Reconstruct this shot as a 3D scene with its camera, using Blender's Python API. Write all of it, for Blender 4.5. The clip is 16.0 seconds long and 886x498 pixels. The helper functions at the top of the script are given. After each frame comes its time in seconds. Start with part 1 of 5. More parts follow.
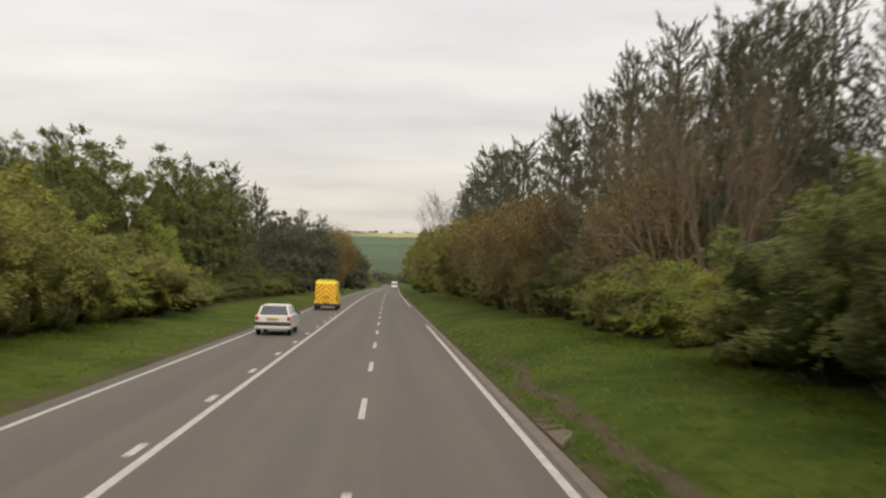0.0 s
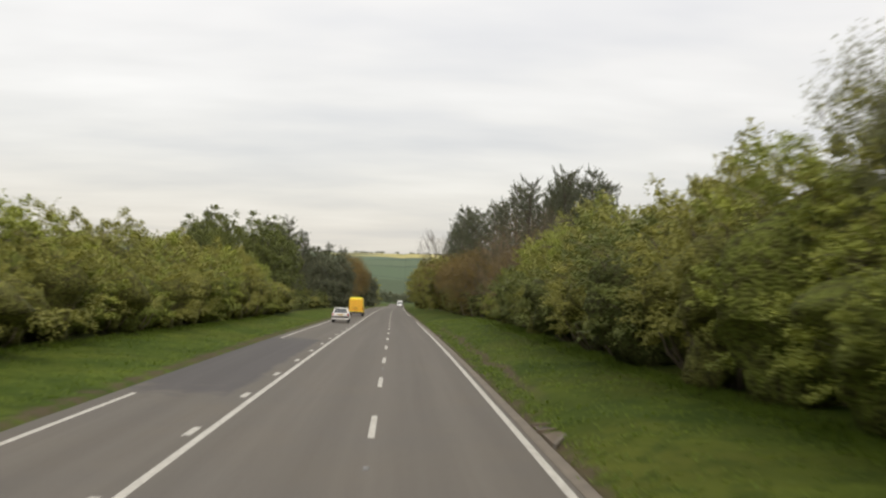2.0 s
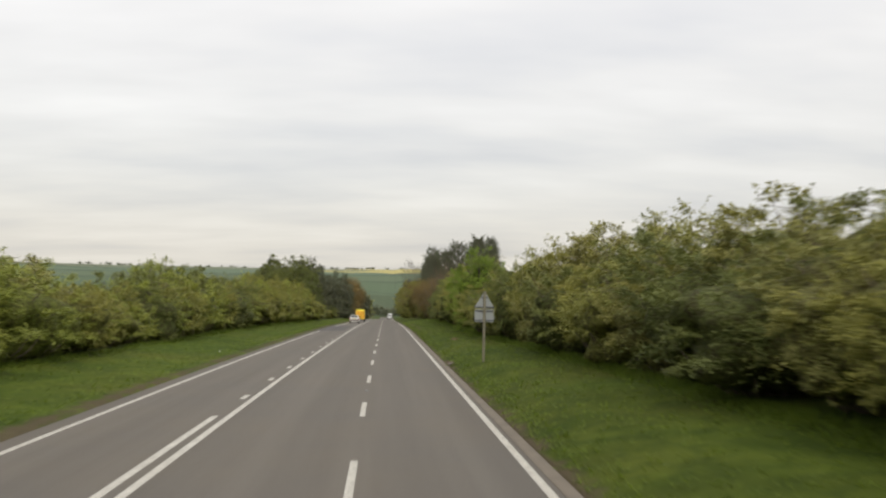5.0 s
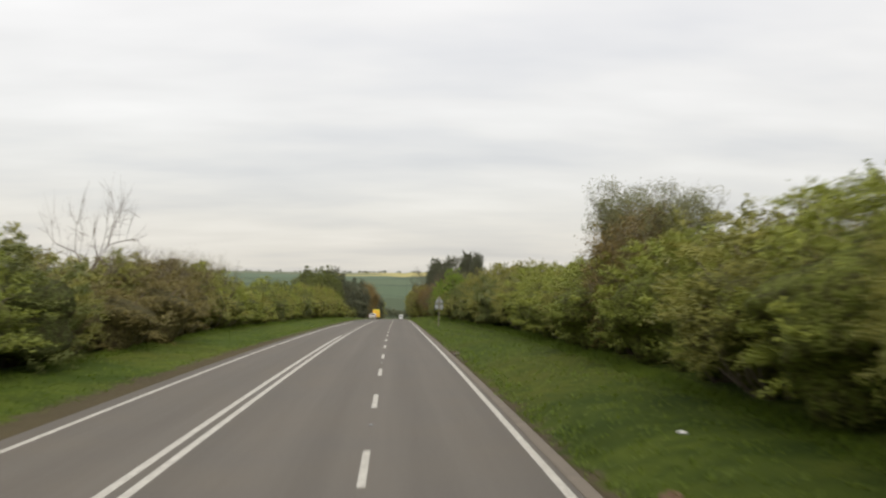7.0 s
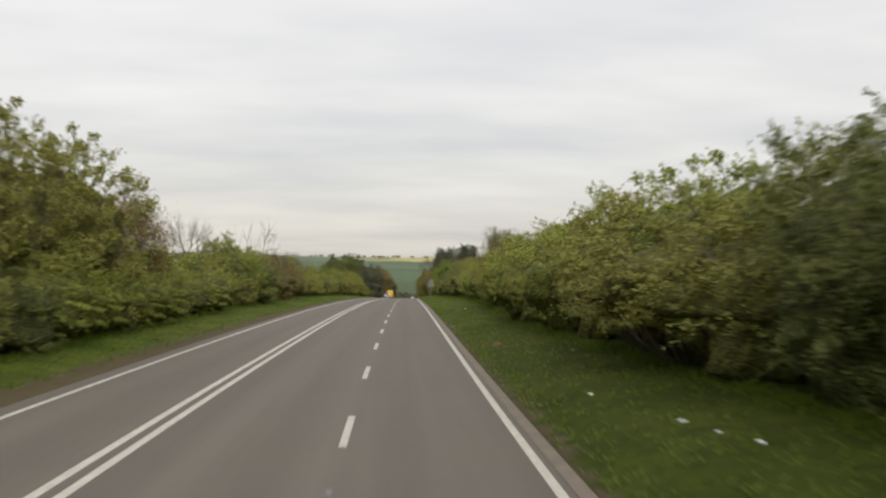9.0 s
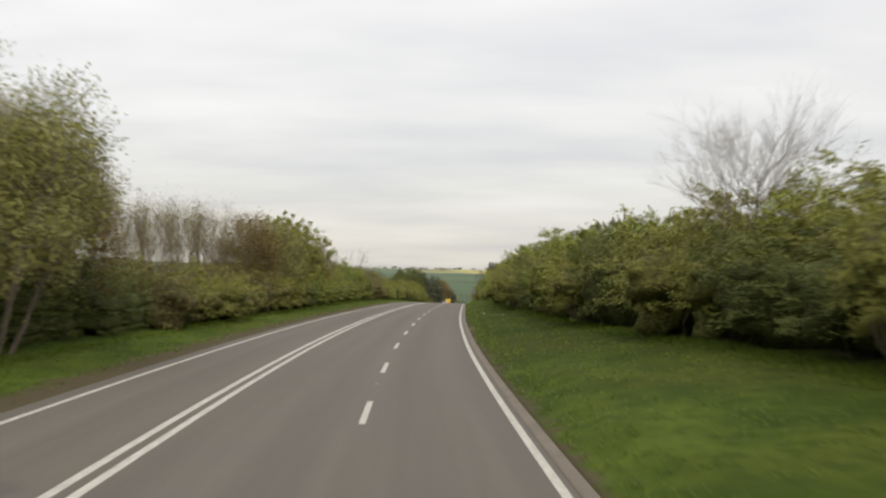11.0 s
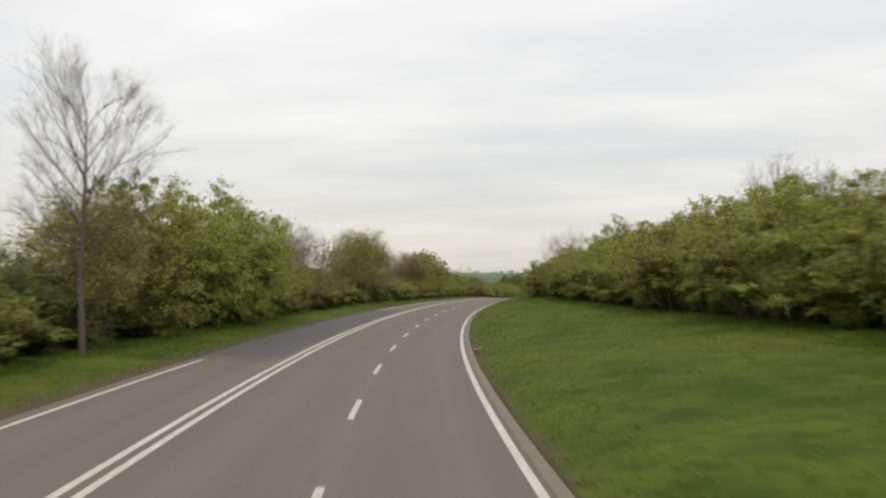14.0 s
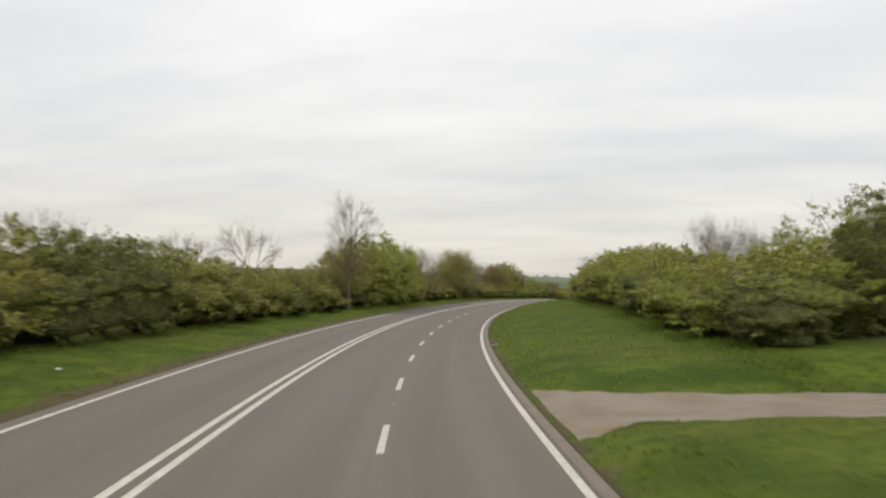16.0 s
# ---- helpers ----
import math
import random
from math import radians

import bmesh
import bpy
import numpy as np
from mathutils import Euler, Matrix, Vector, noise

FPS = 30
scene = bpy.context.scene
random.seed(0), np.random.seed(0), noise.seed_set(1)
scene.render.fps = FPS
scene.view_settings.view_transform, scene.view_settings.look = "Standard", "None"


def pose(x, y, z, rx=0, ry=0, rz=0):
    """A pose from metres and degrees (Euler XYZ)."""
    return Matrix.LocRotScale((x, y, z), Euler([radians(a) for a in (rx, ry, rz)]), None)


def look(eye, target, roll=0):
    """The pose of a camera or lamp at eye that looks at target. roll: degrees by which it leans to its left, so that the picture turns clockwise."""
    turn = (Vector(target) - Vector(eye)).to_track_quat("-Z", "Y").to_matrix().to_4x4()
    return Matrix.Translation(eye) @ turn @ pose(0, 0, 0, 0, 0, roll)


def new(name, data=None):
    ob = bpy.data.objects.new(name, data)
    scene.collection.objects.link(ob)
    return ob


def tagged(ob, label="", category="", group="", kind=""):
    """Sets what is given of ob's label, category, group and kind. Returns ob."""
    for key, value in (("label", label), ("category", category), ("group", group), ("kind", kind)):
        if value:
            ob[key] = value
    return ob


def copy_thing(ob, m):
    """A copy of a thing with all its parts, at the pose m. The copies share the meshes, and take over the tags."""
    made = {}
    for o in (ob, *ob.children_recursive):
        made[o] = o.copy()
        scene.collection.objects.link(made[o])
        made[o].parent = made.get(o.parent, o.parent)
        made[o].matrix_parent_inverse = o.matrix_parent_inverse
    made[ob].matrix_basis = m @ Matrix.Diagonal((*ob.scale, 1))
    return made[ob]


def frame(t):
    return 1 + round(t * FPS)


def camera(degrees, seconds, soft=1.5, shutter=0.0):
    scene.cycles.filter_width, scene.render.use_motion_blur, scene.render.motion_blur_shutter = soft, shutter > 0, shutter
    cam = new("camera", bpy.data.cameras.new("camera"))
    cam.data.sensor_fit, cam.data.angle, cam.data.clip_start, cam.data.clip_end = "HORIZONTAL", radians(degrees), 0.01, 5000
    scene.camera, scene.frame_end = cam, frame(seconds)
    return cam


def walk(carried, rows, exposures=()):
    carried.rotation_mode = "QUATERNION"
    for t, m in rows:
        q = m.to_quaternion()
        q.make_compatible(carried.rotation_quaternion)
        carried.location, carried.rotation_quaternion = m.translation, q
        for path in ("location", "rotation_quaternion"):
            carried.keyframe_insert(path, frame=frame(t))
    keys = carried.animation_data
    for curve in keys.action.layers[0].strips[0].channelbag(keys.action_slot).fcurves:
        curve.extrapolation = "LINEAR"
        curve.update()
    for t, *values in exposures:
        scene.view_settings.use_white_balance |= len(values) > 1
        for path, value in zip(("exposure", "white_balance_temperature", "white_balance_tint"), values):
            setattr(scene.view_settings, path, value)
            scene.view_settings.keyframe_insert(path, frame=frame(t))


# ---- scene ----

# ------------------------------------------------ camera
cam = camera(52.76, 16.0, soft=2.3, shutter=0.34)
PATH = [
    (0.0, pose(0.435, -0.038, 2.743, 89.17, -1.82, -3.54)),
    (0.5, pose(0.354, -11.181, 3.256, 90.05, -1.99, -3.55)),
    (1.0, pose(0.310, -22.247, 3.742, 89.67, -2.08, -3.37)),
    (1.5, pose(0.234, -33.232, 4.212, 90.01, -2.20, -3.35)),
    (2.0, pose(0.204, -44.533, 4.687, 90.46, -2.33, -3.14)),
    (2.5, pose(0.247, -55.769, 5.152, 90.21, -1.63, -3.33)),
    (3.0, pose(0.261, -66.970, 5.607, 90.64, -1.84, -3.44)),
    (3.5, pose(0.318, -78.399, 6.058, 89.95, -1.03, -4.14)),
    (4.0, pose(0.228, -89.493, 6.483, 90.97, -1.41, -4.32)),
    (4.5, pose(0.227, -100.833, 6.904, 91.16, -1.28, -4.02)),
    (5.0, pose(0.235, -112.174, 7.302, 91.36, -1.15, -3.77)),
    (5.5, pose(0.248, -123.515, 7.668, 91.56, -1.02, -3.52)),
    (6.0, pose(0.264, -134.856, 8.002, 91.75, -0.90, -3.27)),
    (6.5, pose(0.286, -146.197, 8.306, 91.95, -0.77, -2.98)),
    (7.0, pose(0.365, -157.539, 8.586, 91.52, -0.93, -3.01)),
    (7.5, pose(0.496, -169.043, 8.847, 92.17, -1.71, -2.35)),
    (8.0, pose(0.683, -180.478, 9.083, 91.90, -0.97, -2.66)),
    (8.5, pose(0.944, -192.115, 9.302, 92.79, -0.93, -2.43)),
    (9.0, pose(1.231, -203.736, 9.504, 90.53, -1.32, -2.14)),
    (9.5, pose(1.609, -215.636, 9.692, 90.70, -1.37, -1.38)),
    (10.0, pose(2.161, -227.527, 9.859, 90.87, -1.43, -0.40)),
    (10.5, pose(2.898, -239.407, 10.004, 91.04, -1.48, 0.57)),
    (11.0, pose(3.851, -251.268, 10.136, 91.20, -1.53, 1.85)),
    (11.5, pose(5.055, -263.106, 10.268, 91.37, -1.58, 3.14)),
    (12.0, pose(6.633, -275.258, 10.402, 91.43, -0.86, 4.40)),
    (12.5, pose(8.454, -287.288, 10.538, 91.98, -0.53, 6.17)),
    (13.0, pose(10.462, -299.365, 10.692, 91.23, -0.91, 7.76)),
    (13.5, pose(12.876, -311.512, 10.865, 92.03, -1.62, 9.13)),
    (14.0, pose(15.760, -323.660, 11.058, 91.37, -0.11, 9.44)),
    (14.5, pose(18.641, -335.670, 11.256, 90.98, -0.80, 10.22)),
    (15.0, pose(21.794, -347.761, 11.463, 91.03, -1.33, 12.03)),
    (15.5, pose(25.366, -360.152, 11.683, 90.74, -1.07, 13.67)),
    (16.0, pose(29.215, -372.296, 11.911, 91.45, -1.49, 15.81)),
]
walk(cam, PATH, exposures=[(0.0, -0.05, 6850, 13), (0.6, 0.03, 6800, 12), (1.0, 0.18, 6700, 11), (1.5, 0.28, 6640, 10.6), (1.9, 0.08, 6620, 10.6), (2.4, 0.0, 6620, 10.6), (6.0, 0.0, 6560, 10.6), (7.6, 0.0, 6560, 10.6), (8.6, -0.08, 6560, 10.7), (9.2, -0.08, 6560, 10.7), (11.3, 0.0, 6560, 10.7), (16.0, 0.0, 6560, 10.8)])

# ------------------------------------------------ world and sun
SUN_EL, SUN_AZ = radians(48), radians(166)
world = bpy.data.worlds.new("overcast_sky")
scene.world = world
world.use_nodes = True
wn, wl = world.node_tree.nodes, world.node_tree.links
wn.clear()
w_out = wn.new("ShaderNodeOutputWorld")
w_bg = wn.new("ShaderNodeBackground")
w_sky = wn.new("ShaderNodeTexSky")
w_sky.sky_type, w_sky.sun_disc = "NISHITA", False
w_sky.sun_elevation, w_sky.sun_rotation = SUN_EL, SUN_AZ
w_sky.dust_density, w_sky.ozone_density = 3.0, 1.0
w_co = wn.new("ShaderNodeTexCoord")
w_sep = wn.new("ShaderNodeSeparateXYZ")
wl.new(w_co.outputs["Generated"], w_sep.inputs[0])
# a cloud sheet brighter towards the zenith
w_up = wn.new("ShaderNodeMath"); w_up.operation = "MAXIMUM"; w_up.inputs[1].default_value = 0.0
wl.new(w_sep.outputs["Z"], w_up.inputs[0])
w_ramp = wn.new("ShaderNodeValToRGB")
cr = w_ramp.color_ramp
cr.elements[0].position, cr.elements[0].color = 0.0, (0.665, 0.640, 0.575, 1)
cr.elements[1].position, cr.elements[1].color = 1.0, (1.04, 1.02, 0.975, 1)
e = cr.elements.new(0.10); e.color = (0.685, 0.676, 0.646, 1)
e = cr.elements.new(0.30); e.color = (0.798, 0.786, 0.765, 1)
wl.new(w_up.outputs[0], w_ramp.inputs[0])
# the sheet seen in perspective: direction over height
w_hh = wn.new("ShaderNodeMath"); w_hh.operation = "ADD"; w_hh.inputs[1].default_value = 0.16
wl.new(w_up.outputs[0], w_hh.inputs[0])
w_div = wn.new("ShaderNodeVectorMath"); w_div.operation = "DIVIDE"
w_com = wn.new("ShaderNodeCombineXYZ")
for k in range(3):
    wl.new(w_hh.outputs[0], w_com.inputs[k])
wl.new(w_co.outputs["Generated"], w_div.inputs[0])
wl.new(w_com.outputs[0], w_div.inputs[1])
w_map = wn.new("ShaderNodeMapping")
w_map.inputs["Scale"].default_value = (0.8, 1.5, 0.0)
w_map.inputs["Rotation"].default_value = (0, 0, radians(14))
wl.new(w_div.outputs[0], w_map.inputs[0])
w_n1 = wn.new("ShaderNodeTexNoise")
w_n1.inputs["Scale"].default_value, w_n1.inputs["Detail"].default_value = 0.9, 4.0
w_n1.inputs["Roughness"].default_value = 0.5
wl.new(w_map.outputs[0], w_n1.inputs["Vector"])
w_cl = wn.new("ShaderNodeMapRange")
w_cl.inputs["From Min"].default_value, w_cl.inputs["From Max"].default_value = 0.3, 0.7
w_cl.inputs["To Min"].default_value, w_cl.inputs["To Max"].default_value = 0.86, 1.14
wl.new(w_n1.outputs["Fac"], w_cl.inputs["Value"])
w_mul = wn.new("ShaderNodeVectorMath"); w_mul.operation = "MULTIPLY"
wl.new(w_ramp.outputs[0], w_mul.inputs[0])
wl.new(w_cl.outputs[0], w_mul.inputs[1])
w_sc = wn.new("ShaderNodeVectorMath"); w_sc.operation = "SCALE"; w_sc.inputs["Scale"].default_value = 0.02
wl.new(w_sky.outputs[0], w_sc.inputs[0])
w_add = wn.new("ShaderNodeVectorMath"); w_add.operation = "ADD"
# thin places in the sheet let a little blue through
w_thin = wn.new("ShaderNodeMapRange")
w_thin.inputs["From Min"].default_value, w_thin.inputs["From Max"].default_value = 0.34, 0.52
w_thin.inputs["To Min"].default_value, w_thin.inputs["To Max"].default_value = 1.0, 0.0
wl.new(w_n1.outputs["Fac"], w_thin.inputs["Value"])
w_blue = wn.new("ShaderNodeMix")
w_blue.data_type, w_blue.blend_type = "RGBA", "MULTIPLY"
w_blue.inputs[7].default_value = (0.985, 1.0, 1.035, 1)
wl.new(w_thin.outputs[0], w_blue.inputs["Factor"])
wl.new(w_mul.outputs[0], w_blue.inputs[6])
wl.new(w_blue.outputs[2], w_add.inputs[0])
wl.new(w_sc.outputs[0], w_add.inputs[1])
wl.new(w_add.outputs[0], w_bg.inputs["Color"])
w_bg.inputs["Strength"].default_value = 1.06
wl.new(w_bg.outputs[0], w_out.inputs["Surface"])

sun_data = bpy.data.lights.new("sun", "SUN")
sun_data.energy, sun_data.angle, sun_data.color = 1.1, radians(25), (1.0, 0.96, 0.90)
sun = new("sun", sun_data)
sun.matrix_world = look((0, 0, 50), (0 - math.sin(SUN_AZ) * math.cos(SUN_EL), 0 - math.cos(SUN_AZ) * math.cos(SUN_EL), 50 - math.sin(SUN_EL)))

# ------------------------------------------------ the line of the road
# stations s along the lane line (metres, away from the camera's way), offsets to the right
KNOTS = [-480, -400, -360, -320, -280, -240, -210, -180, -140, -100, -60, -20, 20, 60, 110, 180, 280, 420]
HEADING = [0.3714, 0.3247, 0.3013, 0.2229, 0.1412, 0.0701, 0.0308, 0.0085, 0.0032, 0.0019, -0.0027, -0.0035, -0.0011, 0.0004, -0.0020, -0.0090, -0.0120, -0.0120]
SLOPE = [-0.0269, -0.0204, -0.0171, -0.0156, -0.0109, -0.0112, -0.0158, -0.0197, -0.0268, -0.0367, -0.0408, -0.0432, -0.0509, -0.0507, -0.0518, -0.0532, -0.0553, -0.0582]
GRID = np.arange(-900.0, 5200.1, 2.0)
psi_g = np.interp(GRID, KNOTS, HEADING)
slope_g = np.interp(GRID, KNOTS + [520, 640, 760, 5200], SLOPE + [-0.045, -0.012, 0.0, 0.0])


def summed(v):
    c = np.concatenate([[0.0], np.cumsum((v[1:] + v[:-1]))])
    return c - np.interp(0.0, GRID, c)


line_x, line_y, line_z = summed(-np.sin(psi_g)), summed(np.cos(psi_g)), summed(slope_g)


def on_road(s, off=0.0, up=0.0):
    """World places at stations s, off metres to the right of the lane line, up above the road."""
    s, off, up = np.broadcast_arrays(np.asarray(s, float), np.asarray(off, float), np.asarray(up, float))
    ps = np.interp(s, GRID, psi_g)
    side = np.clip(off, -45, 45)
    rest = off - side
    return np.stack([np.interp(s, GRID, line_x) + side * np.cos(ps) + rest,
                     np.interp(s, GRID, line_y) + side * np.sin(ps),
                     np.interp(s, GRID, line_z) + up], -1)


def heading(s):
    return math.degrees(float(np.interp(s, GRID, psi_g)))


EDGE_R, EDGE_L = 3.10, -7.0


def right_line(s):
    return np.interp(s, [-360, -220, 0], [2.94, 2.89, 2.91])


def solid_line(s):
    return np.interp(s, [-360, -220, 0], [-3.03, -3.14, -3.04])


def left_line(s):
    return np.interp(s, [-360, -220, 0], [-6.72, -6.18, -6.0])


def left_edge(s):
    return left_line(s) - np.interp(s, [-360, -220, 0], [0.42, 0.5, 0.5])


def ground_up(s, off):
    """Height of the ground above the road at the same station."""
    s, off = np.broadcast_arrays(np.asarray(s, float), np.asarray(off, float))
    r = np.maximum(off - 3.4, 0)
    z = 0.03 + 0.33 * np.minimum(r, 1.3) + 0.10 * np.clip(r - 1.3, 0, 12)
    l = np.maximum(-7.2 - off, 0)
    z = z + 0.06 * np.minimum(l, 12)
    under = (off < 3.31) & (off > left_edge(s) - 0.1) & (s < 586)
    z = np.where(under, -0.12, z)
    bump = 0.05 * np.sin(s * 0.61 + off * 1.3) * np.sin(s * 0.23 - off * 0.9)
    z = z + np.where((off > 4.2) | (off < -8.0), bump, 0)
    # the lane that leaves the road near the end of the way
    k = np.exp(-((s - drive_s(off)) / 4.2) ** 4) * np.clip((off - 3.3) / 0.6, 0, 1)
    z = np.where(off > 3.3, z * (1 - 0.55 * k) - 0.03 * k, z)
    return z


def drive_s(off):
    return -355.6 - 0.10 * np.maximum(np.asarray(off, float) - 3.4, 0)


# ------------------------------------------------ materials
def material(name):
    m = bpy.data.materials.new(name)
    m.use_nodes = True
    nt = m.node_tree
    return m, nt, nt.nodes, nt.links, nt.nodes["Principled BSDF"]


def noise_node(nt, scale, detail=4.0, rough=0.6, vector=None):
    n = nt.nodes.new("ShaderNodeTexNoise")
    n.inputs["Scale"].default_value, n.inputs["Detail"].default_value, n.inputs["Roughness"].default_value = scale, detail, rough
    if vector is not None:
        nt.links.new(vector, n.inputs["Vector"])
    return n.outputs["Fac"]


def mix_col(nt, fac, a, b, mode="MIX"):
    n = nt.nodes.new("ShaderNodeMix")
    n.data_type, n.blend_type = "RGBA", mode
    if isinstance(fac, (int, float)):
        n.inputs["Factor"].default_value = fac
    else:
        nt.links.new(fac, n.inputs["Factor"])
    for v, key in ((a, 6), (b, 7)):
        if isinstance(v, tuple):
            n.inputs[key].default_value = (*v, 1)
        else:
            nt.links.new(v, n.inputs[key])
    return n.outputs[2]


def ramp(nt, fac, lo, hi, a=0.0, b=1.0):
    n = nt.nodes.new("ShaderNodeMapRange")
    n.inputs["From Min"].default_value, n.inputs["From Max"].default_value = lo, hi
    n.inputs["To Min"].default_value, n.inputs["To Max"].default_value = a, b
    nt.links.new(fac, n.inputs["Value"])
    return n.outputs[0]


def math_node(nt, op, a, b):
    n = nt.nodes.new("ShaderNodeMath")
    n.operation = op
    for v, k in ((a, 0), (b, 1)):
        if isinstance(v, (int, float)):
            n.inputs[k].default_value = v
        else:
            nt.links.new(v, n.inputs[k])
    return n.outputs[0]


def bumped(nt, bsdf, height, strength, distance):
    n = nt.nodes.new("ShaderNodeBump")
    n.inputs["Strength"].default_value, n.inputs["Distance"].default_value = strength, distance
    nt.links.new(height, n.inputs["Height"])
    nt.links.new(n.outputs[0], bsdf.inputs["Normal"])


def coords(nt):
    n = nt.nodes.new("ShaderNodeTexCoord")
    return n.outputs["Object"]


def lanes(nt):
    """The map of offset and station, as two values."""
    n = nt.nodes.new("ShaderNodeUVMap")
    n.uv_map = "lanes"
    q = nt.nodes.new("ShaderNodeSeparateXYZ")
    nt.links.new(n.outputs[0], q.inputs[0])
    return q.outputs["X"], q.outputs["Y"], n.outputs[0]


def plain(name, color, rough=0.6, metal=0.0, vary=0.12, scale=3.0):
    m, nt, nodes, links, b = material(name)
    f = noise_node(nt, scale, 5.0, 0.6, coords(nt))
    dark = tuple(c * (1 - vary) for c in color)
    lite = tuple(min(1, c * (1 + vary)) for c in color)
    links.new(mix_col(nt, f, dark, lite), b.inputs["Base Color"])
    b.inputs["Roughness"].default_value, b.inputs["Metallic"].default_value = rough, metal
    return m


def asphalt(name, base, tint, repair, stretches):
    m, nt, nodes, links, b = material(name)
    off, st, uv = lanes(nt)
    c = coords(nt)
    grain = noise_node(nt, 55.0, 3.0, 0.7, c)
    blotch = noise_node(nt, 0.35, 5.0, 0.6, c)
    mp = nodes.new("ShaderNodeMapping")
    mp.inputs["Scale"].default_value = (1.6, 0.03, 1.0)
    links.new(uv, mp.inputs[0])
    streak = noise_node(nt, 1.0, 4.0, 0.6, mp.outputs[0])
    col = mix_col(nt, ramp(nt, grain, 0.3, 0.7), tuple(v * 0.72 for v in base), tuple(v * 1.3 for v in base))
    col = mix_col(nt, ramp(nt, blotch, 0.35, 0.7, 0.0, 0.5), col, tuple(v * t for v, t in zip(base, tint)))
    col = mix_col(nt, ramp(nt, streak, 0.38, 0.68, 0.0, 0.55), col, tuple(v * 1.32 for v in base))
    # tyre lanes, worn paler, and an oily middle
    wv = nodes.new("ShaderNodeTexWave")
    wv.wave_type, wv.bands_direction = "BANDS", "X"
    wv.inputs["Scale"].default_value, wv.inputs["Distortion"].default_value = 0.17, 0.6
    links.new(uv, wv.inputs["Vector"])
    col = mix_col(nt, ramp(nt, wv.outputs["Fac"], 0.2, 0.9, 0.0, 0.22), col, tuple(v * 0.7 for v in base))
    # newer, darker and bluer lengths in the lane of the other direction, with ragged ends
    wob = ramp(nt, noise_node(nt, 0.5, 4.0, 0.7, c), 0.3, 0.7, -3.0, 3.0)
    along = math_node(nt, "ADD", st, wob)
    across = ramp(nt, math_node(nt, "ADD", off, math_node(nt, "MULTIPLY", wob, 0.06)), -3.85, -3.60, 1.0, 0.0)
    new_ = None
    for a, e_ in stretches:
        k = math_node(nt, "MULTIPLY", ramp(nt, along, a - 1.0, a + 1.5), ramp(nt, along, e_ - 1.5, e_ + 1.0, 1.0, 0.0))
        new_ = k if new_ is None else math_node(nt, "MAXIMUM", new_, k)
    dark = mix_col(nt, ramp(nt, grain, 0.3, 0.7), tuple(v * 0.8 for v in repair), tuple(v * 1.2 for v in repair))
    dark = mix_col(nt, ramp(nt, streak, 0.4, 0.7, 0.0, 0.5), dark, tuple(v * 1.4 for v in repair))
    col = mix_col(nt, math_node(nt, "MULTIPLY", math_node(nt, "MULTIPLY", new_, across), 0.9), col, dark)
    links.new(col, b.inputs["Base Color"])
    b.inputs["Roughness"].default_value = 0.82
    b.inputs["Specular IOR Level"].default_value = 0.35
    bumped(nt, b, grain, 0.35, 0.006)
    return m


M_ASPHALT = asphalt("worn_asphalt", (0.118, 0.106, 0.089), (1.22, 1.14, 1.0), (0.074, 0.068, 0.066), ((-22.0, 6.5), (-293.0, -241.0)))


def road_paint():
    m, nt, nodes, links, b = material("road_paint")
    c = coords(nt)
    wear = noise_node(nt, 9.0, 6.0, 0.7, c)
    broad = noise_node(nt, 0.7, 3.0, 0.5, c)
    col = mix_col(nt, ramp(nt, wear, 0.35, 0.62), (0.32, 0.30, 0.26), (0.62, 0.60, 0.53))
    col = mix_col(nt, ramp(nt, broad, 0.3, 0.75, 0.0, 0.35), col, (0.40, 0.37, 0.31))
    links.new(col, b.inputs["Base Color"])
    b.inputs["Roughness"].default_value = 0.7
    return m


M_PAINT = road_paint()


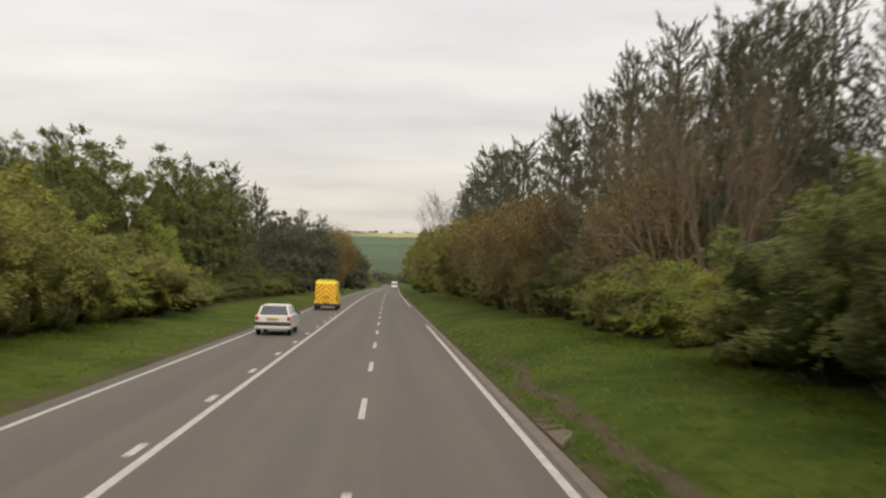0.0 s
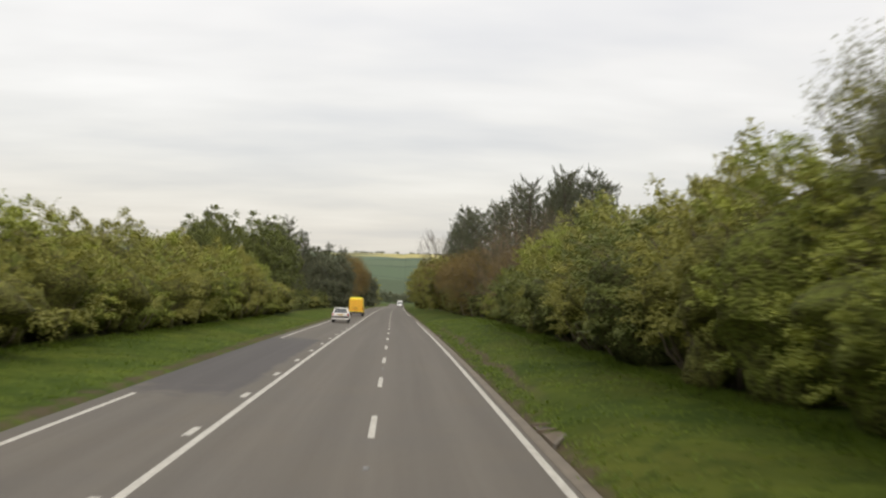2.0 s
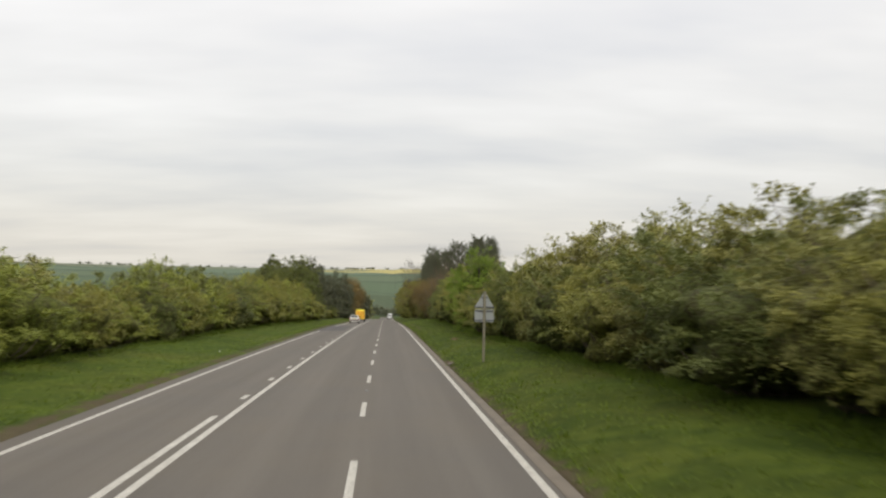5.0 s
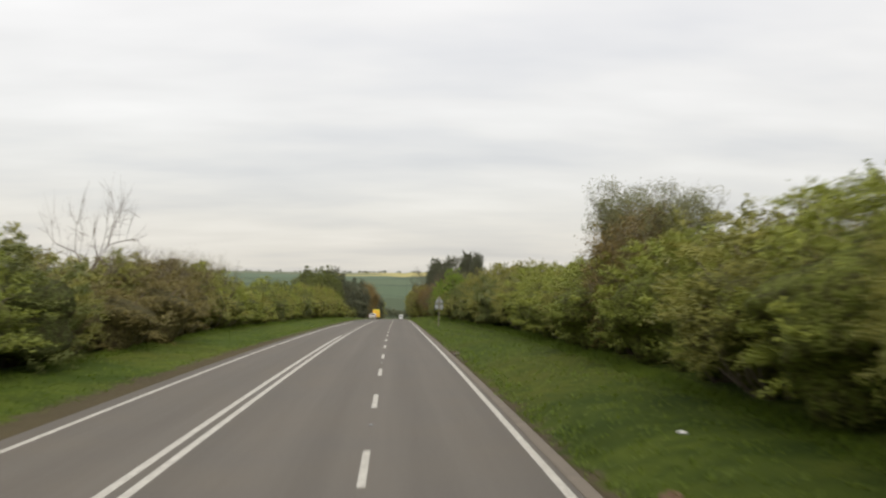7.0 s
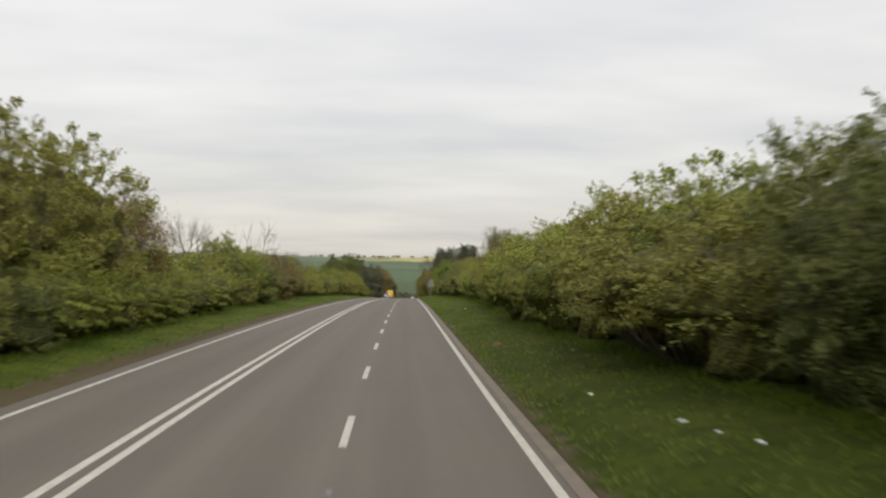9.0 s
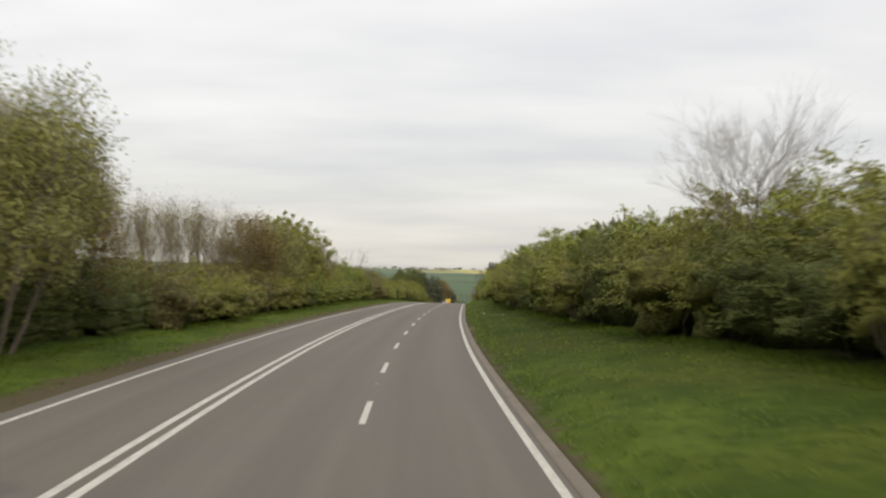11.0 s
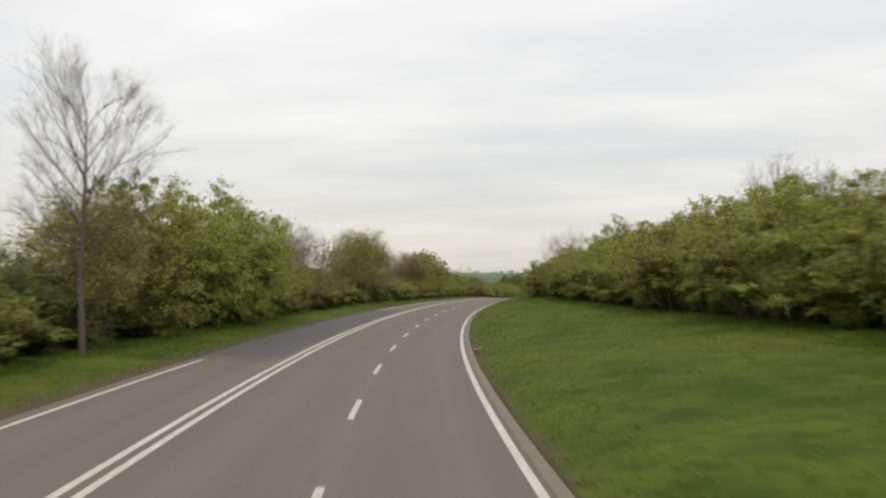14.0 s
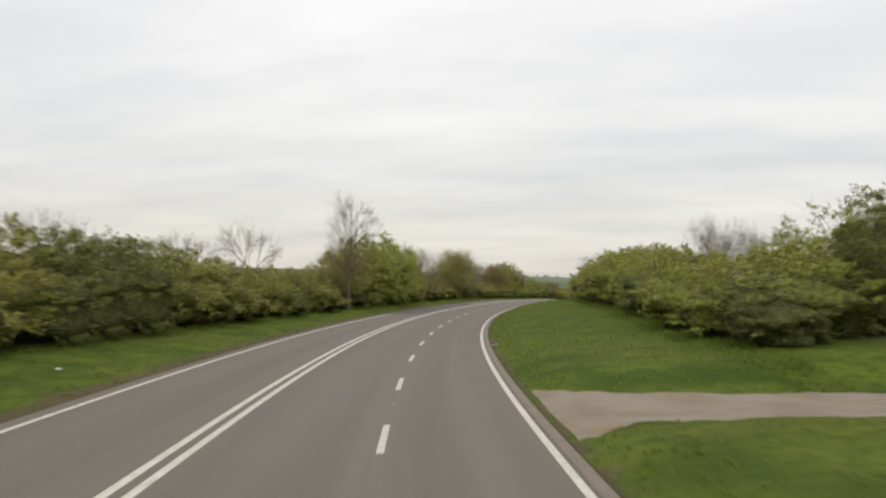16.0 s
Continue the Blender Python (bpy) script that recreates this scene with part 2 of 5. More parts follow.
def grass_ground():
    """Verges, earth along the edges, the valley and the fields on the far hill."""
    m, nt, nodes, links, b = material("grass_and_fields")
    off, st, uv = lanes(nt)
    g = nodes.new("ShaderNodeNewGeometry")
    pos = g.outputs["Position"]
    n1 = noise_node(nt, 0.45, 5.0, 0.6, pos)
    n2 = noise_node(nt, 6.0, 5.0, 0.7, pos)
    n3 = noise_node(nt, 0.12, 4.0, 0.6, pos)
    col = mix_col(nt, ramp(nt, n1, 0.38, 0.62), (0.042, 0.068, 0.007), (0.092, 0.127, 0.015))
    col = mix_col(nt, ramp(nt, n2, 0.42, 0.72, 0.0, 0.5), col, (0.036, 0.060, 0.008))
    col = mix_col(nt, ramp(nt, n3, 0.45, 0.66, 0.0, 0.55), col, (0.126, 0.130, 0.022))
    n4 = noise_node(nt, 2.3, 4.0, 0.65, pos)
    col = mix_col(nt, ramp(nt, n4, 0.48, 0.62, 0.0, 0.65), col, (0.034, 0.056, 0.007))
    # right verge darker here: deeper green grass, plus hedge shade put into the colour
    verge_shade = math_node(nt, "MULTIPLY", ramp(nt, math_node(nt, "ADD", st, ramp(nt, n3, 0.3, 0.7, -12.0, 12.0)), -245, -215), ramp(nt, math_node(nt, "ADD", st, ramp(nt, n3, 0.3, 0.7, -12.0, 12.0)), -165, -135, 1.0, 0.35))
    col = mix_col(nt, math_node(nt, "MULTIPLY", verge_shade, ramp(nt, off, 0.0, 1.0, 0.0, 1.0)), col, (0.60, 0.58, 0.58), "MULTIPLY")
    # bare earth in a narrow band along both edges of the road, and a trodden line
    near_r = math_node(nt, "SUBTRACT", off, 3.2)
    near_l = math_node(nt, "SUBTRACT", -6.85, off)
    ragged = ramp(nt, noise_node(nt, 1.1, 4.0, 0.7, pos), 0.3, 0.7, -0.35, 0.35)
    er = ramp(nt, math_node(nt, "ADD", math_node(nt, "ABSOLUTE", near_r, 0.0), ragged), 0.12, 0.42, 0.85, 0.0)
    el = ramp(nt, math_node(nt, "ADD", math_node(nt, "ADD", math_node(nt, "ABSOLUTE", near_l, 0.0), ramp(nt, st, -150, -80, -0.5, 0.12)), ragged), 0.10, 0.45, 0.85, 0.0)
    earth = mix_col(nt, n2, (0.062, 0.046, 0.030), (0.125, 0.094, 0.062))
    col = mix_col(nt, math_node(nt, "MAXIMUM", er, el), col, earth)
    tro = math_node(nt, "ABSOLUTE", math_node(nt, "SUBTRACT", math_node(nt, "ADD", off, ramp(nt, noise_node(nt, 0.25, 3.0, 0.5, pos), 0.3, 0.7, -0.2, 0.2)), 4.08), 0.0)
    tro = ramp(nt, math_node(nt, "ADD", tro, ramp(nt, noise_node(nt, 0.7, 3.0, 0.6, pos), 0.3, 0.7, 0.08, -0.08)), 0.08, 0.24, 0.95, 0.0)
    tro = math_node(nt, "MULTIPLY", tro, math_node(nt, "MULTIPLY", ramp(nt, st, -24, -16, 0.0, 1.0), ramp(nt, st, 24, 40, 1.0, 0.0)))
    col = mix_col(nt, tro, col, earth)
    # a darker olive band of ground under the hedges
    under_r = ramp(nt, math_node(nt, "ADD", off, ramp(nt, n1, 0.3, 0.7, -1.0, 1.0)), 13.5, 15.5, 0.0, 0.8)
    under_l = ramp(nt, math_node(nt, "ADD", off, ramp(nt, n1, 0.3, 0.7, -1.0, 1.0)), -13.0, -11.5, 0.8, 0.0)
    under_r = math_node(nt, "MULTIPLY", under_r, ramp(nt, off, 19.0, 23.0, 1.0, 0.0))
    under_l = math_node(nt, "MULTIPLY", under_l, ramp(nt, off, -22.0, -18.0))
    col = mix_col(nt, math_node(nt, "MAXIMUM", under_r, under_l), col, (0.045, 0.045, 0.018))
    # fields across the valley, paled and greyed: distance haze put into their colours
    sp = nodes.new("ShaderNodeSeparateXYZ")
    links.new(pos, sp.inputs[0])
    wob = ramp(nt, noise_node(nt, 0.004, 3.0, 0.5, pos), 0.3, 0.7, -45.0, 45.0)
    yy = math_node(nt, "ADD", sp.outputs["Y"], wob)
    far = ramp(nt, sp.outputs["Y"], 520, 640)
    fr = nodes.new("ShaderNodeValToRGB")
    fr.color_ramp.interpolation = "CONSTANT"
    stops = [(0.0, (0.080, 0.105, 0.060)), (0.16, (0.098, 0.134, 0.078)), (0.42, (0.050, 0.075, 0.050)), (0.435, (0.112, 0.146, 0.088)),
             (0.62, (0.058, 0.080, 0.055)), (0.635, (0.120, 0.160, 0.105)), (0.80, (0.150, 0.170, 0.110)), (0.95, (0.105, 0.125, 0.085))]
    for i, (p_, c_) in enumerate(stops):
        el_ = fr.color_ramp.elements[i] if i < 2 else fr.color_ramp.elements.new(p_)
        el_.position, el_.color = p_, (*c_, 1)
    links.new(ramp(nt, yy, 700, 2650), fr.inputs[0])
    rape = math_node(nt, "MULTIPLY", ramp(nt, yy, 2080, 2100), ramp(nt, yy, 2530, 2545, 1.0, 0.0))
    xx = math_node(nt, "ADD", sp.outputs["X"], wob)
    rape = math_node(nt, "MULTIPLY", rape, math_node(nt, "MULTIPLY", ramp(nt, xx, -170, -120), ramp(nt, xx, 700, 720, 1.0, 0.0)))
    patch = ramp(nt, noise_node(nt, 0.0042, 3.0, 0.6, pos), 0.44, 0.50)
    rape = math_node(nt, "MULTIPLY", rape, patch)
    fields = mix_col(nt, rape, fr.outputs[0], (0.42, 0.37, 0.15))
    for tilt, at_, wide in ((0.9, 1500, 14), (-0.7, 1980, 10), (1.6, 1080, 8)):
        row = math_node(nt, "ABSOLUTE", math_node(nt, "SUBTRACT", math_node(nt, "ADD", yy, math_node(nt, "MULTIPLY", sp.outputs["X"], tilt)), at_), 0.0)
        fields = mix_col(nt, ramp(nt, row, wide, wide * 2, 0.75, 0.0), fields, (0.060, 0.080, 0.055))
    col = mix_col(nt, far, col, fields)
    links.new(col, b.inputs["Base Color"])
    b.inputs["Roughness"].default_value = 0.95
    b.inputs["Specular IOR Level"].default_value = 0.1
    bumped(nt, b, n2, 0.6, 0.08)
    return m


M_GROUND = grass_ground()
M_KERB = plain("weathered_concrete", (0.165, 0.139, 0.106), 0.9, 0.0, 0.4, 2.0)
def dusty_track():
    """Trodden gravel and dust, with dead leaves and bare earth in drifts."""
    m, nt, nodes, links, b = material("dusty_track")
    c = coords(nt)
    grit = noise_node(nt, 26.0, 4.0, 0.7, c)
    broad = noise_node(nt, 0.8, 4.0, 0.6, c)
    col = mix_col(nt, ramp(nt, grit, 0.3, 0.7), (0.165, 0.138, 0.104), (0.262, 0.222, 0.170))
    col = mix_col(nt, ramp(nt, broad, 0.46, 0.66, 0.0, 0.8), col, (0.150, 0.118, 0.078))
    drift = noise_node(nt, 1.6, 5.0, 0.7, c)
    col = mix_col(nt, ramp(nt, drift, 0.56, 0.66, 0.0, 0.8), col, (0.250, 0.165, 0.075))
    links.new(col, b.inputs["Base Color"])
    b.inputs["Roughness"].default_value = 0.92
    bumped(nt, b, grit, 0.4, 0.01)
    return m


M_DRIVE = dusty_track()
M_WASH = plain("washed_earth", (0.132, 0.102, 0.070), 0.95, 0.0, 0.45, 4.0)
# flat dark brown that paints in the shade down the drain slots
M_SLOT_SHADE = plain("dark_slot_brown", (0.045, 0.036, 0.028), 0.9, 0.0, 0.3, 6.0)
M_SOIL = plain("red_brown_soil", (0.130, 0.076, 0.040), 0.95, 0.0, 0.4, 6.0)


def leaf_material(name, lo, hi, through_light=0.3):
    m, nt, nodes, links, b = material(name)
    g = nodes.new("ShaderNodeNewGeometry")
    oi = nodes.new("ShaderNodeObjectInfo")
    col = mix_col(nt, g.outputs["Random Per Island"], tuple(a * 0.66 + c * 0.34 for a, c in zip(lo, hi)), tuple(a * 0.34 + c * 0.66 for a, c in zip(lo, hi)))
    mid = tuple((a + c) / 2 for a, c in zip(lo, hi))
    yel = (mid[0] * 1.22, mid[1] * 1.06, mid[2] * 0.9)
    dul = (mid[0] * 0.80, mid[1] * 0.80, mid[2] * 0.8)
    col = mix_col(nt, ramp(nt, oi.outputs["Random"], 0.0, 1.0, 0.0, 0.45), col, yel)
    col = mix_col(nt, ramp(nt, noise_node(nt, 0.5, 3.0, 0.6, g.outputs["Position"]), 0.45, 0.7, 0.0, 0.6), col, dul)
    tip = (mid[0] * 1.34, mid[1] * 1.24, mid[2] * 0.95)
    col = mix_col(nt, ramp(nt, noise_node(nt, 1.5, 2.0, 0.5, g.outputs["Position"]), 0.48, 0.66, 0.0, 0.5), col, tip)
    links.new(col, b.inputs["Base Color"])
    b.inputs["Roughness"].default_value = 0.6
    b.inputs["Specular IOR Level"].default_value = 0.25
    tr = nodes.new("ShaderNodeBsdfTranslucent")
    links.new(col, tr.inputs["Color"])
    mx = nodes.new("ShaderNodeMixShader")
    mx.inputs[0].default_value = through_light
    links.new(b.outputs[0], mx.inputs[1])
    links.new(tr.outputs[0], mx.inputs[2])
    links.new(mx.outputs[0], nodes["Material Output"].inputs["Surface"])
    return m


def shaded_mass_material(name, lo, hi):
    """Densely packed small leaves and the gaps between them, below the outer sprays; crown shade is put into their
    colour.
    """
    m, nt, nodes, links, b = material(name)
    g = nodes.new("ShaderNodeNewGeometry")
    cell = nodes.new("ShaderNodeTexVoronoi")
    cell.inputs["Scale"].default_value = 13.0
    cell.inputs["Randomness"].default_value = 1.0
    links.new(g.outputs["Position"], cell.inputs["Vector"])
    tone = nodes.new("ShaderNodeSeparateColor")
    links.new(cell.outputs["Color"], tone.inputs[0])
    # leaf tints halved: the shade inside the crown is painted in
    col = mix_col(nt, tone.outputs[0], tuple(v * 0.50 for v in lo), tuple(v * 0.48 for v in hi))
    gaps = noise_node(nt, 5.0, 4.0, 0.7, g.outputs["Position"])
    # brown twigs in the gaps, darkened to stand for deep shade
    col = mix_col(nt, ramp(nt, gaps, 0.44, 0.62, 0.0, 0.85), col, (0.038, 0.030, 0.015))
    links.new(col, b.inputs["Base Color"])
    b.inputs["Roughness"].default_value = 0.8
    b.inputs["Specular IOR Level"].default_value = 0.1
    bumped(nt, b, cell.outputs["Distance"], 1.0, -0.06)
    return m


TINTS = {
    "fresh": ((0.205, 0.246, 0.042), (0.376, 0.420, 0.096)),
    "olive": ((0.198, 0.208, 0.044), (0.350, 0.352, 0.098)),
    "bud": ((0.205, 0.210, 0.056), (0.350, 0.345, 0.114)),
    "brown": ((0.168, 0.148, 0.050), (0.275, 0.242, 0.096)),
    "rust": ((0.180, 0.138, 0.044), (0.290, 0.215, 0.078)),
    "dark": ((0.120, 0.146, 0.042), (0.222, 0.252, 0.076)),
    "bright": ((0.165, 0.246, 0.032), (0.285, 0.395, 0.064)),
}
LEAF = {kind: leaf_material(kind + "_leaves", lo, hi, 0.28) for kind, (lo, hi) in TINTS.items()}
LEAF["needle"] = leaf_material("pine_needles", (0.092, 0.108, 0.068), (0.180, 0.195, 0.125), 0.4)
LEAF["silver"] = leaf_material("pale_grey_green_leaves", (0.160, 0.180, 0.080), (0.270, 0.285, 0.150), 0.5)
MASS = {kind: shaded_mass_material(kind + "_shaded_leaf_mass", lo, hi) for kind, (lo, hi) in TINTS.items()}
MASS["needle"] = shaded_mass_material("shaded_needle_mass", (0.092, 0.108, 0.068), (0.180, 0.195, 0.125))
M_BARK = plain("grey_brown_bark", (0.105, 0.085, 0.065), 0.9, 0.0, 0.35, 8.0)
M_BROWN = plain("red_brown_twigs", (0.215, 0.160, 0.105), 0.9, 0.0, 0.3, 5.0)
M_TWIG = plain("bare_twigs", (0.175, 0.140, 0.105), 0.9, 0.0, 0.3, 5.0)

# ------------------------------------------------ mesh helpers
def mesh_from(name, verts, faces, mats, smooth=False):
    me = bpy.data.meshes.new(name)
    me.from_pydata([tuple(map(float, v)) for v in verts] if not isinstance(verts, list) else verts, [], faces)
    for m in (mats if isinstance(mats, (list, tuple)) else [mats]):
        me.materials.append(m)
    if smooth:
        me.polygons.foreach_set("use_smooth", [True] * len(me.polygons))
    me.update()
    return me


def part(name, bm, mat, parent, label=""):
    me = bpy.data.meshes.new(name)
    bm.to_mesh(me)
    bm.free()
    me.materials.append(mat)
    ob = new(name, me)
    ob.parent = parent
    return tagged(ob, label)


def part_mesh(name, me, parent, label=""):
    ob = new(name, me)
    ob.parent = parent
    return tagged(ob, label)


def ribbon(name, s_vals, offs, ups, mat, parent=None, closed=False):
    """A sheet along the road: stations by offsets; offs and ups are functions of s or numbers, one for each line."""
    S = np.asarray(s_vals, float)
    cols = []
    for o, u in zip(offs, ups):
        o_ = o(S) if callable(o) else np.full_like(S, o)
        u_ = u(S) if callable(u) else np.full_like(S, u)
        cols.append((on_road(S, o_, u_), o_))
    n, k = len(S), len(cols)
    V = np.stack([c[0] for c in cols], 1).reshape(-1, 3)
    F = [(i * k + j, i * k + j + 1, (i + 1) * k + j + 1, (i + 1) * k + j) for i in range(n - 1) for j in range(k - 1)]
    if closed:
        F.append(tuple(range(k - 1, -1, -1)))
        F.append(tuple((n - 1) * k + j for j in range(k)))
    me = mesh_from(name, V.tolist(), F, mat)
    uvs = np.stack([np.stack([c[1] for c in cols], 1).ravel(), np.repeat(S, k)], -1)
    lay = me.uv_layers.new(name="lanes")
    idx = np.empty(len(me.loops), dtype=np.int32)
    me.loops.foreach_get("vertex_index", idx)
    lay.data.foreach_set("uv", uvs[idx].astype(np.float32).ravel())
    ob = new(name, me)
    if parent:
        ob.parent = parent
    return ob


# ------------------------------------------------ ground, road, kerb
def hill(x, y):
    """Height that the far land stands above the valley floor."""
    t = np.clip((y - 700) / 1850, 0, 1)
    rise = t ** 1.15
    crest = 36.6 + 2.2 * np.sin(x * 0.004 + 0.6) + 1.2 * np.sin(x * 0.011) + np.clip(-x - 400, 0, 900) * 0.004
    return rise * crest - np.clip(y - 2550, 0, 3000) * 0.03


def build_ground():
    S = np.concatenate([np.arange(-900, -420, 20.0), np.arange(-420, 130, 1.5), np.arange(130, 440, 8.0), np.arange(440, 900, 25.0), np.arange(900, 5000, 60.0)])
    right = [2.6, 3.2, 3.305, 3.315, 3.45, 3.7, 4.0, 4.4, 4.8, 5.4, 6.0, 6.8, 7.6, 8.6, 9.8, 11.2, 13, 16, 20, 26, 34, 45, 70, 110, 180, 300, 500, 800, 1300, 2200, 3500]
    left = [-6.0, -6.5, -6.8, -7.1, -7.4, -7.8, -8.4, -9.2, -10.2, -11.5, -13, -15, -18, -22, -28, -36, -45, -70, -110, -180, -300, -500, -800, -1300, -2200, -3500]
    offs = np.array(sorted(left) + [-3.0, 0.0] + right)
    SS, OO = np.meshgrid(S, offs, indexing="ij")
    P = on_road(SS, OO, ground_up(SS, OO))
    P[..., 2] += hill(P[..., 0], P[..., 1])
    # the land falls and rises gently away from the road
    P[..., 2] += -0.02 * np.clip(np.abs(OO) - 60, 0, 400) * np.clip((500 - SS) / 300, 0, 1)
    n, k = SS.shape
    F = [(i * k + j, i * k + j + 1, (i + 1) * k + j + 1, (i + 1) * k + j) for i in range(n - 1) for j in range(k - 1)]
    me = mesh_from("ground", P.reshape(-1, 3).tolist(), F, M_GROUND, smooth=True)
    lay = me.uv_layers.new(name="lanes")
    uvs = np.stack([OO.ravel(), SS.ravel()], -1)
    idx = np.empty(len(me.loops), dtype=np.int32)
    me.loops.foreach_get("vertex_index", idx)
    lay.data.foreach_set("uv", uvs[idx].astype(np.float32).ravel())
    return tagged(new("ground", me), "grass verges and fields rising to a far hill", "ground", kind="structure")


ground = build_ground()
ROAD_S = np.concatenate([np.arange(-880, -430, 10.0), np.arange(-430, 120, 2.0), np.arange(120, 590, 10.0)])
road = ribbon("road", ROAD_S, [left_edge, left_edge, left_line, -3.0, 0.0, 2.0, EDGE_R, EDGE_R], [-0.14, 0.0, 0.0, 0.0, 0.0, 0.0, 0.0, -0.14], M_ASPHALT)
tagged(road, "three-lane worn grey asphalt road with white lines", "road", kind="structure")
kerb = ribbon("kerb", np.arange(-430, 130, 1.5), [3.07, 3.08, 3.12, 3.25, 3.29, 3.32], [-0.05, 0.012, 0.03, 0.045, 0.04, -0.12], M_KERB)
tagged(kerb, "low weathered concrete kerb along the verge", "kerb", kind="structure")


def painted(name, s0, s1, line, width, step=2.0, parent=road):
    """A painted strip, 5 mm thick, along a line of the road."""
    S = np.linspace(s0, s1, max(2, int(abs(s1 - s0) / step) + 1))
    c = (lambda s: line(s)) if callable(line) else (lambda s: np.full_like(s, line))
    return ribbon(name, S, [lambda s: c(s) - width / 2, lambda s: c(s) - width / 2 + 0.006, lambda s: c(s) + width / 2 - 0.006, lambda s: c(s) + width / 2],
                  [0.001, 0.006, 0.006, 0.001], M_PAINT, parent, closed=True)


# the edge line is missing along the repaired lengths
for a, b_ in ((-600.0, -293.0), (-241.0, -22.0), (6.5, 420.0)):
    painted("edge_line", a, b_, left_line, 0.13)
for a, b_ in ((-600.0, 54.5), (92.0, 420.0)):
    painted("edge_line", a, b_, right_line, 0.15)
painted("solid_line", -600.0, 420.0, solid_line, 0.15)
painted("solid_line", -600.0, -91.0, lambda s: solid_line(s) - 0.33, 0.15)
for k in range(-17, 24):
    c_ = 13.8 + 5.915 * k
    painted("warning_dash", c_ - 0.5, c_ + 0.5, lambda s: solid_line(s) - 0.29, 0.15)
for k in range(-52, 34):
    d0 = -0.79 + 9 * k
    painted("lane_dash", d0, d0 + 3.0, 0.0, 0.13)

# the lane to the side, near the end of the way
def build_drive():
    """The track with ragged grassy edges and two worn wheel lines."""
    rng = np.random.default_rng(31)
    offs = np.concatenate([np.arange(3.3, 14.0, 0.3), np.arange(14.0, 31.0, 1.5)])
    q_s = np.array([-1.0, -0.9, -0.6, -0.3, 0.0, 0.3, 0.6, 0.9, 1.0])
    rag = rng.uniform(-0.09, 0.09, (2, len(offs)))
    V, F = [], []
    for i, o in enumerate(offs):
        wdt = float(np.interp(o, [3.3, 3.7, 4.4, 5.6, 8.3, 30], [4.7, 4.1, 3.2, 2.5, 2.05, 1.9]))
        for q in q_s:
            w = wdt * (1 + (rag[0, i] if q < 0 else rag[1, i]))
            s = float(drive_s(o)) + q * w
            lift = -0.06 if abs(q) == 1 else 0.035 - 0.02 * math.exp(-((abs(q) - 0.45) / 0.15) ** 2) + rng.uniform(-0.006, 0.006)
            V.append(on_road(s, o, float(ground_up(s, o)) + lift).tolist())
    k = len(q_s)
    for i in range(len(offs) - 1):
        for j in range(k - 1):
            F.append((i * k + j, (i + 1) * k + j, (i + 1) * k + j + 1, i * k + j + 1))
    me = mesh_from("side_track", V, F, M_DRIVE, smooth=True)
    return tagged(new("side_track", me), "dusty pale track leaving the road through the verge", "track", kind="structure")


build_drive()

# ------------------------------------------------ plants
def tube(V, F, pts, radii, sides=5):
    pts = [Vector(p) for p in pts]
    base = len(V)
    for i, p in enumerate(pts):
        d = (pts[min(i + 1, len(pts) - 1)] - pts[max(i - 1, 0)])
        d = d.normalized() if d.length > 1e-6 else Vector((0, 0, 1))
        a = d.orthogonal().normalized()
        b = d.cross(a)
        for k in range(sides):
            w = 2 * math.pi * k / sides
            V.append(tuple(p + (a * math.cos(w) + b * math.sin(w)) * radii[i]))
    for i in range(len(pts) - 1):
        for k in range(sides):
            k2 = (k + 1) % sides
            F.append((base + i * sides + k, base + i * sides + k2, base + (i + 1) * sides + k2, base + (i + 1) * sides + k))


def leaf_verts(rng, C, axis, length, width):
    """Diamond leaves at C along axis, turned at random about it."""
    n = len(C)
    axis = axis / (np.linalg.norm(axis, axis=1, keepdims=True) + 1e-9)
    r = rng.normal(size=(n, 3)) * 0.7 + np.array([0, 0, 0.9])
    side = np.cross(axis, r)
    side /= np.linalg.norm(side, axis=1, keepdims=True) + 1e-9
    nor = np.cross(axis, side)
    l = length * rng.uniform(0.6, 1.3, (n, 1))
    w = width * rng.uniform(0.6, 1.3, (n, 1))
    lean = (rng.uniform(-0.35, 0.35, (n, 1))) * w
    V = np.stack([C - axis * l / 2 + side * w / 2, C + axis * l / 2 + side * lean, C - axis * l / 2 - side * w / 2], 1)
    return V.reshape(-1, 3)


def leaf_mesh(name, V, mat):
    n = len(V) // 3
    me = bpy.data.meshes.new(name)
    me.vertices.add(n * 3)
    me.vertices.foreach_set("co", V.astype(np.float32).ravel())
    me.loops.add(n * 3)
    me.loops.foreach_set("vertex_index", np.arange(n * 3, dtype=np.int32))
    me.polygons.add(n)
    me.polygons.foreach_set("loop_start", np.arange(0, n * 3, 3, dtype=np.int32))
    me.update(calc_edges=True)
    me.validate()
    me.materials.append(mat)
    return me


def leafy_mesh(name, V, N, mat):
    """Leaves that take the light like the crown round them: N is the crown's outward direction at each leaf."""
    T = V.reshape(-1, 3, 3).copy()
    flat = np.cross(T[:, 1] - T[:, 0], T[:, 2] - T[:, 0])
    back = (flat * N).sum(1) < 0
    T[back] = T[back][:, ::-1]
    flat[back] *= -1
    flat /= np.linalg.norm(flat, axis=1, keepdims=True) + 1e-12
    soft = N * 0.9 + flat * 0.16
    soft /= np.linalg.norm(soft, axis=1, keepdims=True) + 1e-12
    me = leaf_mesh(name, T.reshape(-1, 3), mat)
    me.normals_split_custom_set(np.repeat(soft, 3, 0).tolist())
    return me


